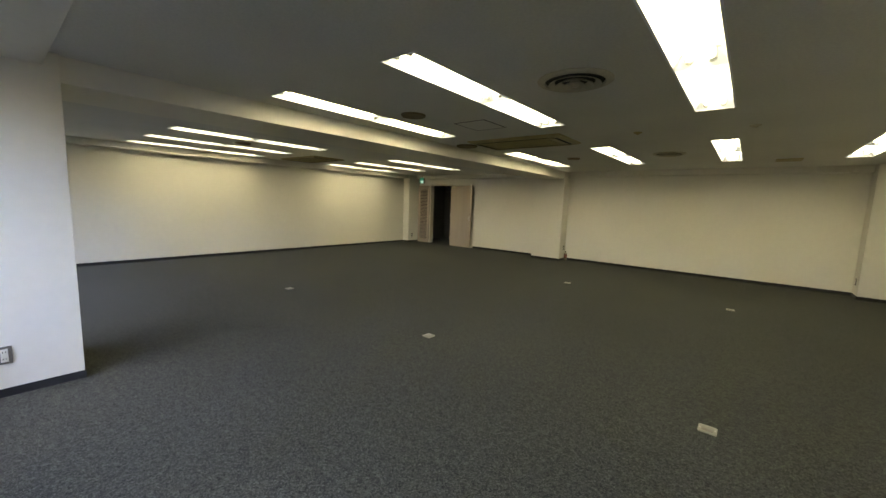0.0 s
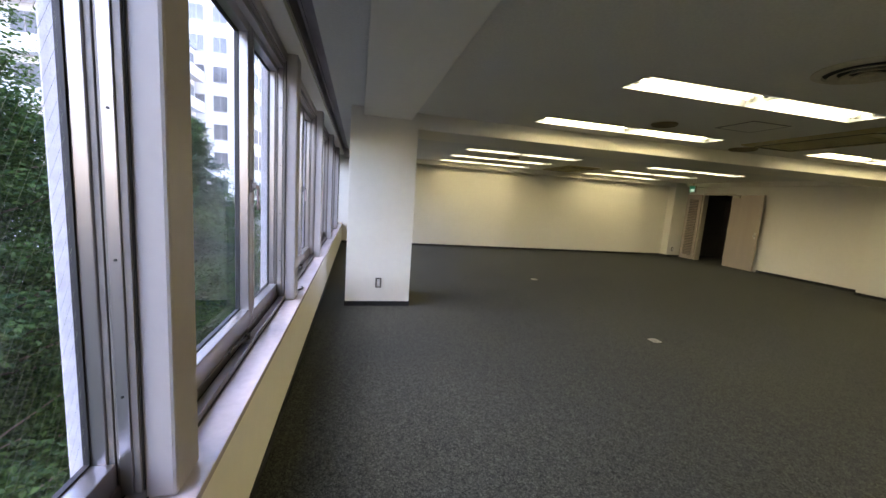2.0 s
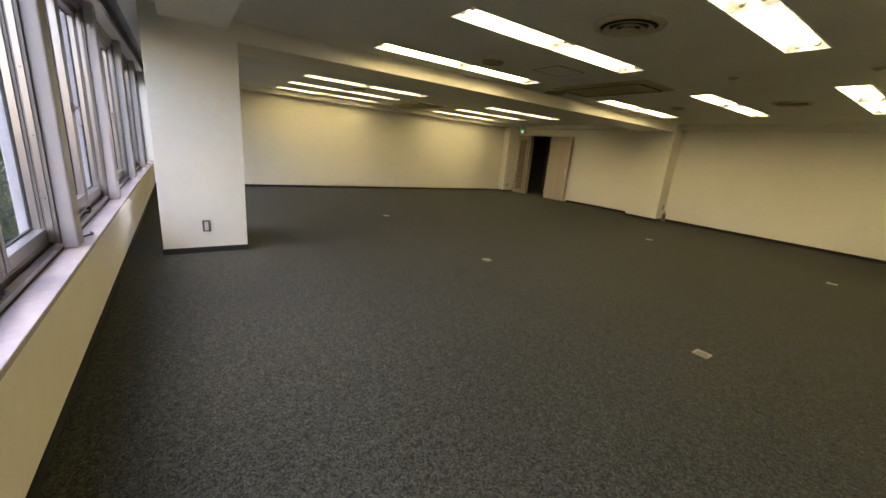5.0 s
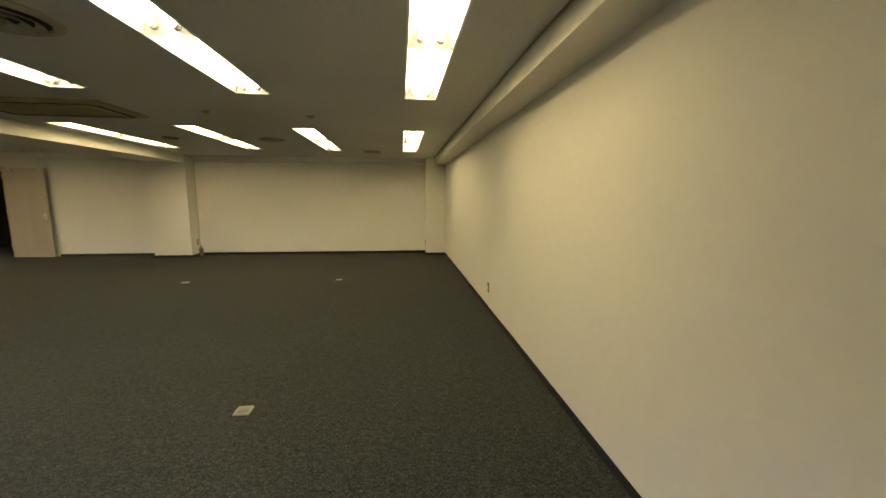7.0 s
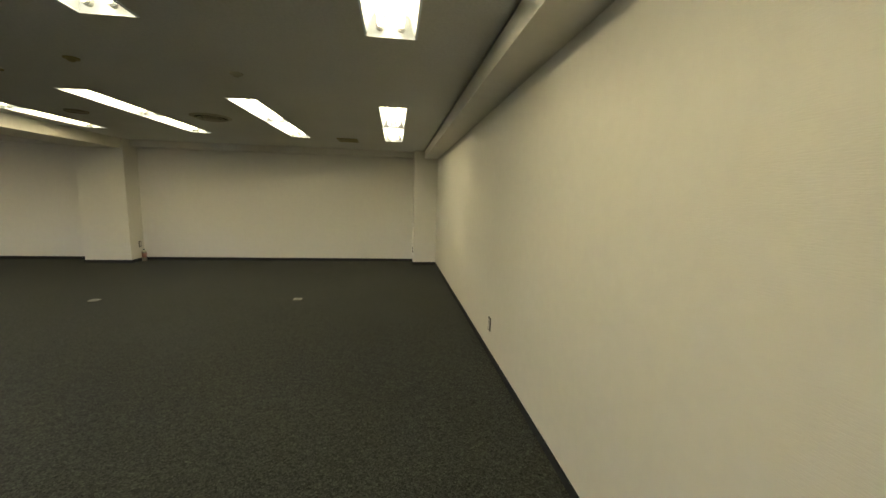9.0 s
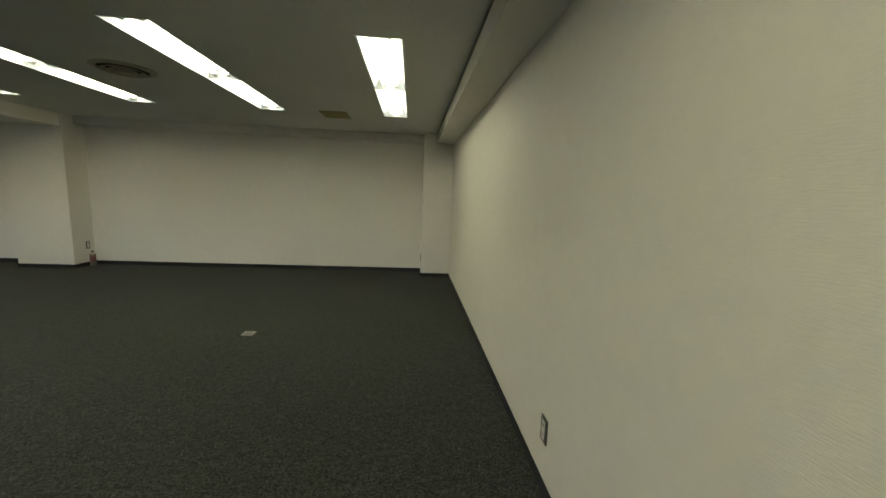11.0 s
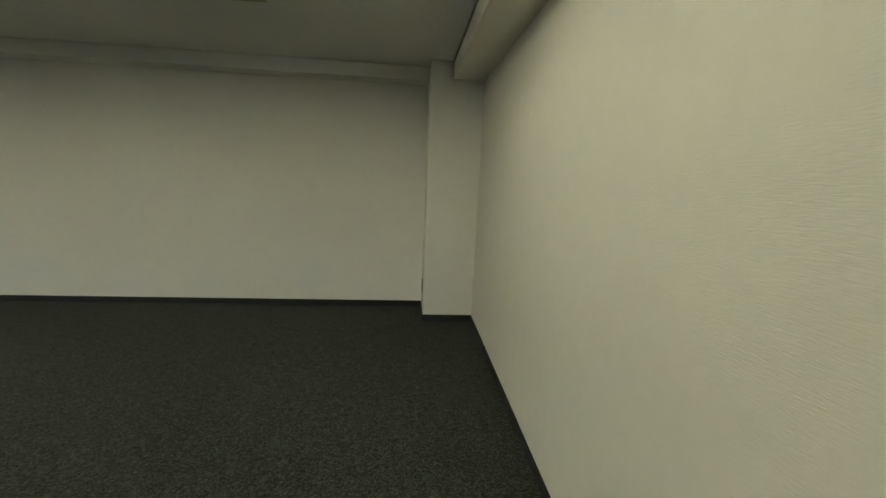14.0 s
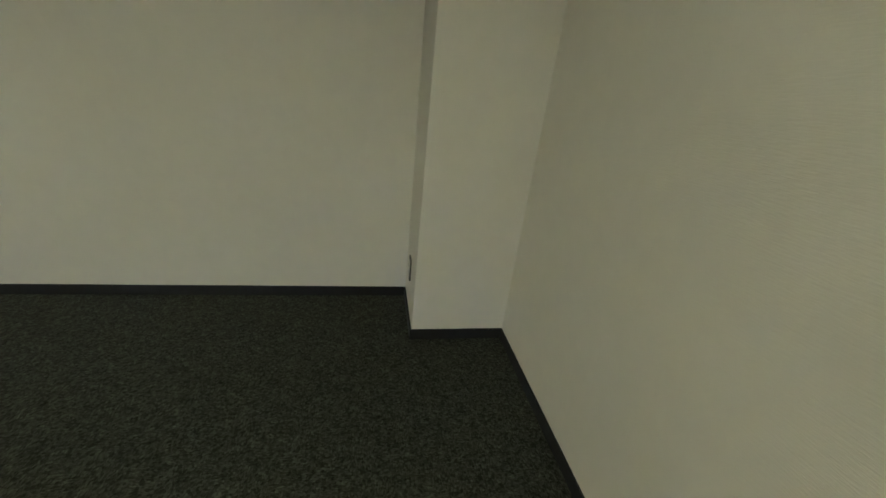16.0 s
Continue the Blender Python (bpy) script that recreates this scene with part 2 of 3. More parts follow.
def part(name, bm, mat, parent, label="", smooth=False):
    ob = new(name, mesh_of(name, bm, mat, smooth))
    ob.parent = parent
    return tagged(ob, label)


def thing(name, label, category, at=(0, 0, 0), turn=0.0, group="", kind=""):
    ob = new(name)
    ob.empty_display_size = 0.1
    ob.matrix_basis = pose(*at, 0, 0, turn)
    return tagged(ob, label, category, group, kind)


def structure(name, bm, mat, label, category="wall"):
    return tagged(new(name, mesh_of(name, bm, mat)), label, category, kind="structure")


# ---- the room ----
E, W, N, S = 2.2, -9.6, 9.872, -0.97
CZ = 2.38
TOP = 2.75
LIGHT_X = (1.297, -0.25, -1.795, -3.34, -6.46, -7.72, -8.94)
LIGHT_Y = (2.105, 3.355, 6.395, 7.645)
LW, LL = 0.146, 0.625

structure("floor", boxes([(W - 0.2, E + 0.2, S - 0.1, N + 0.15, -0.2, 0.0)]), CARPET, "dark grey loop pile office carpet", "floor")
structure("wall_east", boxes([(E, E + 0.15, S - 0.45, N + 0.15, -0.2, TOP)]), WALL, "plain cream wall covered with ribbed vinyl paper")
structure("wall_west", boxes([(W - 0.15, W, S - 0.45, N + 0.15, -0.2, TOP)]), WALL, "plain cream papered wall")
DX0, DX1, DX2, DZ = -9.27, -8.78, -7.84, 2.04
structure("wall_north", boxes([(W, DX1 - 0.03, N, N + 0.15, -0.2, TOP), (DX2 + 0.03, E, N, N + 0.15, -0.2, TOP),
                               (DX1 - 0.03, DX2 + 0.03, N, N + 0.15, DZ + 0.03, TOP)]), WALL, "cream papered wall with a doorway")


def ceiling_mesh(x0, x1, y0, y1):
    """A board with a hole for every luminaire."""
    xs = sorted({x0, x1, *[c + s * LW for c in LIGHT_X for s in (-1, 1)]})
    ys = sorted({y0, y1, *[c + s * LL for c in LIGHT_Y for s in (-1, 1)]})
    bm = bmesh.new()
    for xa, xb in zip(xs, xs[1:]):
        for ya, yb in zip(ys, ys[1:]):
            mx, my = (xa + xb) / 2, (ya + yb) / 2
            if any(abs(mx - c) < LW for c in LIGHT_X) and any(abs(my - c) < LL for c in LIGHT_Y):
                continue
            bm.faces.new([bm.verts.new(p) for p in ((xa, ya, CZ), (xa, yb, CZ), (xb, yb, CZ), (xb, ya, CZ))])
    bmesh.ops.remove_doubles(bm, verts=bm.verts, dist=1e-4)
    got = bmesh.ops.extrude_face_region(bm, geom=bm.faces[:])
    for v in got["geom"]:
        if isinstance(v, bmesh.types.BMVert):
            v.co.z += 0.015
    bmesh.ops.recalc_face_normals(bm, faces=bm.faces)
    return bm


structure("ceiling", ceiling_mesh(W, 1.916, -0.832, N), CEIL, "matt off-white mineral board ceiling", "ceiling")
structure("ceiling_edge", boxes([(1.94, E, -0.832, N, CZ - 0.002, CZ + 0.02)]), CEIL, "strip of matt off-white ceiling board above the beam", "ceiling")
structure("roof_slab", boxes([(W - 0.3, E + 0.3, S - 0.45, N + 0.3, TOP, TOP + 0.2)]), CONCRETE, "plain concrete slab above the ceiling", "slab")

BEV = 0.004


structure("beam_east", boxes([(1.925, E, S, 9.45, 2.228, CZ - 0.003)], BEV), WALL, "cream boxed-in beam along the wall", "beam")
structure("beam_north", boxes([(-3.78, 1.72, 9.68, N, 2.26, CZ)], BEV), WALL, "cream boxed-in beam along the wall", "beam")
structure("beam_north_west", boxes([(-9.32, -4.6, 9.68, N, 2.26, CZ)], BEV), WALL, "cream boxed-in beam along the wall", "beam")
structure("beam_west", boxes([(W, W + 0.25, S, 9.3, 2.26, CZ)], BEV), WALL, "cream boxed-in beam along the wall", "beam")
structure("beam_middle", boxes([(-4.56, -3.80, 0.115, 9.47, 2.195, CZ)], BEV), WALL, "deep cream beam that crosses the office", "beam")
structure("beam_south", boxes([(-3.765, E, -0.53, 0.03, 2.285, CZ)], BEV), WALL, "shallow cream beam along the window side", "beam")
structure("beam_south_west", boxes([(W, -4.58, -0.53, 0.03, 2.285, CZ)], BEV), WALL, "shallow cream beam along the window side", "beam")
structure("column", boxes([(-4.58, -3.765, -0.675, 0.115, 0.0, CZ + 0.01)], BEV), WALL, "square cream papered column near the windows", "column")
structure("pilaster_middle", boxes([(-4.6, -3.78, 9.47, N, 0.0, CZ)], BEV), WALL, "cream papered pilaster", "pilaster")
structure("pilaster_corner", boxes([(1.72, E, 9.45, N, 0.0, CZ)], BEV), WALL, "cream papered corner pilaster", "pilaster")
structure("pilaster_west", boxes([(W, W + 0.27, 9.3, N, 0.0, CZ)], BEV), WALL, "cream papered corner pilaster beside the door", "pilaster")


def skirting(name, x0, x1, y0, y1):
    structure(name, boxes([(x0, x1, y0, y1, 0.0, 0.06)], 0.002), SKIRT, "dark blue-black vinyl skirting strip", "baseboard")


K = 0.007
skirting("baseboard_east", E - K, E, S, 9.45)
skirting("baseboard_corner", 1.72 - K, E, 9.45 - K, 9.45)
skirting("baseboard_corner_side", 1.72 - K, 1.72, 9.45, N)
skirting("baseboard_north", -3.78, 1.72, N - K, N)
skirting("baseboard_north_door", -6.9, -4.6, N - K, N)
skirting("baseboard_pilaster", -4.6 - K, -3.78 + K, 9.47 - K, 9.47)
skirting("baseboard_pilaster_east", -3.78, -3.78 + K, 9.47, N)
skirting("baseboard_pilaster_west", -4.6 - K, -4.6, 9.47, N)
skirting("baseboard_west", W, W + K, S, 9.3)
skirting("baseboard_pilaster_west_end", W, W + 0.27, 9.3 - K, 9.3)
skirting("baseboard_pilaster_west_side", W + 0.27, W + 0.27 + K, 9.3 - K, N)
skirting("baseboard_south", W, E, S, S + K)
skirting("baseboard_column_east", -3.765, -3.765 + K, -0.675 - K, 0.115 + K)
skirting("baseboard_column_north", -4.58, -3.765, 0.115, 0.115 + K)
skirting("baseboard_column_south", -4.58, -3.765, -0.675 - K, -0.675)

# dark corridor behind the doorway
structure("corridor_shell", boxes([(-9.8, -6.5, 11.9, 12.05, -0.2, TOP), (-9.95, -9.8, N + 0.15, 12.05, -0.2, TOP), (-6.5, -6.35, N + 0.15, 12.05, -0.2, TOP),
                                   (-9.95, -6.35, N + 0.15, 12.05, 2.4, 2.5)]), DARKPLATE, "unlit corridor walls behind the doorway", "wall")
structure("corridor_floor", boxes([(-9.95, -6.35, N + 0.15, 12.05, -0.2, -0.003)]), CARPET, "dark unlit corridor floor", "floor")

# ---- window wall ----
PITCH, PIER = 1.93, 0.15
SILL_Z, HEAD_Z, OUT = 0.54, 2.33, -1.252
EDGES = [1.73 - PITCH * k for k in range(0, 7)]          # east face of each pier
piers = [(max(e - PIER, W), e) for e in EDGES if e > W]
structure("wall_south", boxes([(W, E, OUT, S, -0.6, SILL_Z - 0.03), (W, E, OUT, S + 0.005, HEAD_Z, TOP), (1.73, E, OUT, S - 0.04, SILL_Z - 0.03, HEAD_Z)]),
          WALL, "low cream wall under a long band of windows")
structure("window_sill", boxes([(W, E, -1.205, S + 0.012, SILL_Z - 0.03, SILL_Z)], 0.004), SILL, "long glossy lilac-grey stone window sill", "window sill")
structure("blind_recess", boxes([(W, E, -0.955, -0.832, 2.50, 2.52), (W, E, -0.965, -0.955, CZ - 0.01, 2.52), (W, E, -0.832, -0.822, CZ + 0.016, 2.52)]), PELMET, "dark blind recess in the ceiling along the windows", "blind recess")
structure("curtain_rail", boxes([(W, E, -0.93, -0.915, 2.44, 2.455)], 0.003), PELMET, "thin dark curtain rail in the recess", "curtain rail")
for i, (a, b) in enumerate(piers):
    structure("pier_%d" % (i + 1), boxes([(a, b, -1.19, -1.008, SILL_Z, HEAD_Z)], 0.010), PAINTED, "cream painted casing between two windows", "window pier")
    structure("outer_pier_%d" % (i + 1), boxes([(a, b, OUT, -1.191, SILL_Z - 0.03, HEAD_Z)], 0.006), STUCCO, "rough white stucco pier outside the windows", "pier")


def lever_mesh(x, y, z):
    """A flat lever that leaves the pivot, dips a little, turns and widens downwards."""
    bm = bmesh.new()
    line = [(0.008, 0.010, 0.008, -0.010), (-0.020, 0.008, -0.020, -0.012), (-0.040, 0.004, -0.021, -0.018), (-0.046, -0.004, -0.020, -0.026), (-0.048, -0.060, -0.021, -0.066), (-0.048, -0.127, -0.021, -0.130)]
    rings = []
    for k, (xa, za, xb, zb) in enumerate(line):
        d = 0.024 if k == 0 else 0.028
        rings.append([bm.verts.new((x + px, y + py, z + pz)) for px, py, pz in ((xa, d, za), (xb, d, zb), (xb, d + 0.009, zb), (xa, d + 0.009, za))])
    for r, q in zip(rings, rings[1:]):
        for i in range(4):
            bm.faces.new((r[i], r[(i + 1) % 4], q[(i + 1) % 4], q[i]))
    bm.faces.new(rings[0])
    bm.faces.new(rings[-1])
    bmesh.ops.recalc_face_normals(bm, faces=bm.faces)
    bmesh.ops.bevel(bm, geom=bm.edges[:], offset=0.0022, segments=2, affect="EDGES", profile=0.5)
    return bm


def handle_thing(parent, x, y, z):
    """Lever handle on its keeper plate."""
    h = part("handle", boxes([(x - 0.015, x + 0.015, y, y + 0.010, z - 0.036, z + 0.036)], 0.003), HANDLE, parent, "worn grey metal lever handle")
    part("pivot", boxes([(x - 0.010, x + 0.010, y + 0.008, y + 0.034, z - 0.011, z + 0.011)], 0.003), HANDLE, h)
    part("collar", boxes([(x - 0.013, x + 0.008, y + 0.009, y + 0.022, z - 0.020, z + 0.020)], 0.003), HANDLE, h)
    part("lever", lever_mesh(x, y, z), BLADE, h, "worn flat metal lever with a pinkish reflection put into its colour", smooth=True)
    bm = bmesh.new()
    for dz in (-0.027, 0.027):
        tube(bm, (x, y + 0.008, z + dz), (x, y + 0.0125, z + dz), 0.006)
    part("screws", bm, BLACK, h)


def wires(x0, x1, y, z0, z1, step=0.05):
    """Wired glass: thin strands on one slant."""
    bm = bmesh.new()
    w, hgt, k = x1 - x0, z1 - z0, 0.55
    c = -w / k
    while c < hgt:
        pts = [(x, c + x / k) for x in (0.0, w)]
        (xa, za), (xb, zb) = pts
        if za < 0:
            xa, za = -c * k, 0.0
        if zb > hgt:
            xb, zb = (hgt - c) * k, hgt
        if xb - xa > 0.01:
            tube(bm, (x1 - xa, y, z0 + za), (x1 - xb, y, z0 + zb), 0.0003, sides=3, caps=False)
        c += step
    return bm


def pane_part(parent, x0, x1, y, z0, z1, face, wired):
    """Pane with its black gasket; y is the pane's inner face, face the front of the bead."""
    g = 0.006
    part("gasket", boxes([(x0, x0 + g, y - 0.01, face, z0, z1), (x1 - g, x1, y - 0.01, face, z0, z1), (x0 + g, x1 - g, y - 0.01, face, z0, z0 + g), (x0 + g, x1 - g, y - 0.01, face, z1 - g, z1)]), GASKET, parent, "black rubber gasket")
    p = part("pane", boxes([(x0 + 0.002, x1 - 0.002, y - 0.006, y, z0 + 0.002, z1 - 0.002)]), GLASS, parent)
    p.visible_shadow = False
    if wired:
        part("wire_mesh", wires(x0 + g, x1 - g, y - 0.003, z0 + g, z1 - g), WIRE, parent, "fine slanting wires in the glass")


def window(i, x0, x1):
    """Fixed wired pane on the west side, deeper set; opening sash with handle on the east side."""
    win = thing("window_%d" % i, "aluminium window with a fixed wired pane and an opening sash", "window", kind="structure")
    z0, z1, f = SILL_Z, HEAD_Z, 0.022
    mid = x0 + (0.575 if i == 1 else 0.70)
    near = i <= 2
    part("window_frame", boxes([(x0, x0 + f, -1.192, -1.154, z0 + 0.06, z1 - 0.11), (x1 - f, x1, -1.192, -1.154, z0 + 0.06, z1 - 0.11), (x0, x1, -1.20, -1.132, z0, z0 + 0.06), (x0, x1, -1.20, -1.10, z1 - 0.11, z1)], 0.003), ALU, win)
    part("inner_track", boxes([(x0, x0 + 0.020, -1.129, -1.101, z0 + 0.035, z1 - 0.06), (x1 - 0.020, x1, -1.129, -1.101, z0 + 0.035, z1 - 0.06), (x0, x1, -1.119, -1.08, z0, z0 + 0.035), (x0, x1, -1.10, -1.08, z1 - 0.06, z1)], 0.002), ALU, win)
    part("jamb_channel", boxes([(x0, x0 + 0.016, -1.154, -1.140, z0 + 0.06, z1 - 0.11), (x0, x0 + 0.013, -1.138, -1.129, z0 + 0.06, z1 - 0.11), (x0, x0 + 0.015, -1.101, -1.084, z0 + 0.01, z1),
                                (x1 - 0.016, x1, -1.154, -1.140, z0 + 0.06, z1 - 0.11), (x1 - 0.013, x1, -1.138, -1.129, z0 + 0.06, z1 - 0.11), (x1 - 0.015, x1, -1.101, -1.084, z0 + 0.01, z1)], 0.0015), ALU_SHADED, win, "aluminium jamb channel, its shade put into a dull taupe colour")
    part("track_gasket", boxes([(x0, x1, -1.132, -1.119, z0 + 0.012, z0 + 0.022), (x0, x0 + 0.010, -1.140, -1.138, z0 + 0.03, z1 - 0.11), (x1 - 0.010, x1, -1.140, -1.138, z0 + 0.03, z1 - 0.11), (x0, x1, -1.080, -1.076, z0, z0 + 0.010), (x0, x0 + 0.008, -1.084, -1.081, z0 + 0.010, z1), (x1 - 0.008, x1, -1.084, -1.081, z0 + 0.010, z1),
                                (x0, x0 + f, -1.201, -1.1925, z0 + 0.06, z1 - 0.11), (x1 - f, x1, -1.201, -1.1925, z0 + 0.06, z1 - 0.11)]), GASKET, win)
    bm = bmesh.new()
    for z in (0.85, 1.2, 1.55, 1.95):
        tube(bm, (x0 + 0.018, -1.114, z), (x0 + 0.0225, -1.114, z), 0.0035, sides=8)
    part("screws", bm, GASKET, win)
    # fixed half
    fz0, fz1 = z0 + 0.06, z1 - 0.11
    fx = part("fixed_light", boxes([(x0 + f, mid - 0.065, -1.20, -1.135, fz0, fz0 + 0.07), (x0 + f, mid - 0.065, -1.20, -1.135, fz1 - 0.03, fz1), (mid - 0.065, mid - 0.022, -1.20, -1.135, fz0, fz1)], 0.003), ALU, win)
    pane_part(fx, x0 + f, mid - 0.065, -1.192, fz0 + 0.07, fz1 - 0.03, -1.188, near)
    # opening half
    st, y = 0.062, -1.135
    a, b = mid - 0.010, x1 - f
    sh = part("sash", boxes([(a, a + st, y - 0.07, y, fz0, fz1), (b - st, b, y - 0.07, y, fz0, fz1), (a + st, b - st, y - 0.07, y, fz0, fz0 + 0.10), (a + st, b - st, y - 0.07, y, fz1 - 0.05, fz1)], 0.004), ALU, win)
    pane_part(sh, a + st, b - st, y - 0.056, fz0 + 0.10, fz1 - 0.05, y - 0.046, False)
    handle_thing(sh, mid + 0.022, y, 1.39)
    part("stile_joint", boxes([(a + st - 0.0155, a + st - 0.0142, y - 0.001, y + 0.0006, fz0 + 0.004, fz1 - 0.004)]), GASKET, sh, "dark joint line down the stile")
    part("seal", boxes([(mid - 0.022, mid - 0.010, -1.175, -1.148, fz0, fz1)]), GASKET, win, "black seal between the two halves")
    part("head_box", boxes([(x0, x1, -1.15, -1.085, z1 - 0.075, z1 - 0.062)], 0.002), PELMET, win, "dark slot along the window head")
    stay = part("stay_bracket", boxes([(mid + 0.10, mid + 0.42, -1.131, -1.121, z0 + 0.055, z0 + 0.064), (mid + 0.16, mid + 0.25, -1.130, -1.088, z0 + 0.036, z0 + 0.046)], 0.002), HANDLE, win, "grimy metal stay on the bottom track")
    bm = bmesh.new()
    tube(bm, (mid + 0.17, -1.102, z0 + 0.054), (mid + 0.30, -1.112, z0 + 0.062), 0.006)
    tube(bm, (mid + 0.30, -1.112, z0 + 0.062), (mid + 0.39, -1.126, z0 + 0.064), 0.005)
    part("stay_arm", bm, HANDLE, stay, smooth=True)
    bm = bmesh.new()
    tube(bm, (mid + 0.20, -1.104, z0 + 0.046), (mid + 0.20, -1.104, z0 + 0.078), 0.014, 0.011)
    tube(bm, (mid + 0.175, -1.104, z0 + 0.074), (mid + 0.225, -1.104, z0 + 0.074), 0.008)
    part("stay_knob", bm, BLACK, stay, "black clamping knob", smooth=True)
    if i == 1:
        c = mid + 0.022
        t = part("sticker", boxes([(c - 0.011, c + 0.011, y, y + 0.0008, 1.308, 1.34)]), LABEL, win, "small worn paper sticker below the handle")
        part("sticker_lines", boxes([(c + u - 0.5 * w, c + u + 0.5 * w, y + 0.0008, y + 0.0014, v, v + q) for u, w, v, q in (
            (0.009, 0.004, 1.335, 0.0015), (-0.008, 0.004, 1.335, 0.0015), (-0.003, 0.009, 1.300, 0.0012), (0.003, 0.006, 1.287, 0.003), (-0.006, 0.006, 1.288, 0.0025),
            (0.003, 0.005, 1.278, 0.003), (-0.005, 0.007, 1.279, 0.002), (0.001, 0.004, 1.268, 0.004), (-0.004, 0.0012, 1.24, 0.02), (0.003, 0.005, 1.232, 0.0015),
            (0.005, 0.006, 1.222, 0.006), (-0.004, 0.003, 1.224, 0.010), (-0.009, 0.003, 1.224, 0.002))]), BLACK, t)
        cu = bpy.data.curves.new("sticker_sign", "FONT")
        cu.body, cu.size, cu.extrude, cu.align_x = "引", 0.022, 0.0003, "CENTER"
        cu.materials.append(BLACK)
        sign = new("sticker_sign", cu)
        sign.parent = t
        sign.matrix_basis = pose(c, y + 0.0012, 1.315, 90, 0, 180)
    return win


for i, e in enumerate(EDGES[:-1]):
    x0, x1 = max(EDGES[i + 1], W), e - PIER
    if x1 - x0 > 0.9:
        window(i + 1, x0, x1)

# ---- luminaires ----


def luminaire(watts, glowing):
    lum = thing("luminaire", "recessed white trough light with two bare fluorescent tubes, lit", "ceiling light", group="recessed office luminaires")
    a, b, c, d, h = LW, LL, 0.105, LL - 0.035, 0.1
    bm = bmesh.new()
    lo = [bm.verts.new(p) for p in ((-a, -b, 0.004), (a, -b, 0.004), (a, b, 0.004), (-a, b, 0.004))]
    hi = [bm.verts.new(p) for p in ((-c, -d, h), (c, -d, h), (c, d, h), (-c, d, h))]
    fl = [bm.verts.new(p) for p in ((-a - 0.012, -b, -0.004), (a + 0.012, -b, -0.004), (a + 0.012, b, -0.004), (-a - 0.012, b, -0.004))]
    fi = [bm.verts.new(p) for p in ((-a + 0.002, -b + 0.002, -0.004), (a - 0.002, -b + 0.002, -0.004), (a - 0.002, b - 0.002, -0.004), (-a + 0.002, b - 0.002, -0.004))]
    up = [bm.verts.new((v.co.x, v.co.y, 0.0)) for v in fl]
    bm.faces.new(hi)
    for r, q in ((lo, hi), (fi, lo), (fl, fi), (up, fl)):
        for i in range(4):
            bm.faces.new((r[i], r[(i + 1) % 4], q[(i + 1) % 4], q[i]))
    bmesh.ops.recalc_face_normals(bm, faces=bm.faces)
    part("housing", bm, ENAMEL, lum, "white enamelled trough reflector")
    part("back_box", boxes([(-a, a, -b, b, h + 0.012, h + 0.04)]), ENAMEL, lum)
    for x in (-0.062, 0.062):
        bm = bmesh.new()
        tube(bm, (x, -0.545, 0.040), (x, 0.545, 0.040), 0.0155, sides=12)
        part("fluorescent_tube", bm, glowing, lum, "glowing white fluorescent tube", smooth=True)
        for s in (-1, 1):
            bm = bmesh.new()
            tube(bm, (x, s * 0.540, 0.038), (x, s * 0.556, 0.038), 0.021, sides=14)
            tube(bm, (x, s * 0.556, 0.038), (x, s * 0.582, 0.038), 0.026, sides=14)
            box(bm, x - 0.017, x + 0.017, min(s * 0.550, s * 0.578), max(s * 0.550, s * 0.578), 0.030, h, 0.003)
            part("lampholder", bm, HOLDER, lum, "pale plastic lampholder", smooth=True)
    lamp = new("lamp", bpy.data.lights.new("lamp", "AREA"))
    lamp.data.shape, lamp.data.size, lamp.data.size_y = "RECTANGLE", 0.16, 1.14
    lamp.data.energy, lamp.data.color = watts, TUBE_COLOUR
    lamp.matrix_basis = pose(0, 0, 0.062)
    lamp.parent = lum
    return lum


spots = [(x, y) for x in LIGHT_X for y in LIGHT_Y]
# The tubes past the middle beam are set dimmer.
for side, watts, glowing in (([p for p in spots if p[0] > -4.2], TUBE_WATTS, TUBE), ([p for p in spots if p[0] < -4.2], TUBE_WATTS * 0.72, TUBE_DIM)):
    first = luminaire(watts, glowing)
    first.matrix_basis = pose(side[0][0], side[0][1], CZ)
    for x, y in side[1:]:
        copy_thing(first, pose(x, y, CZ))

# ---- things on the ceiling ----


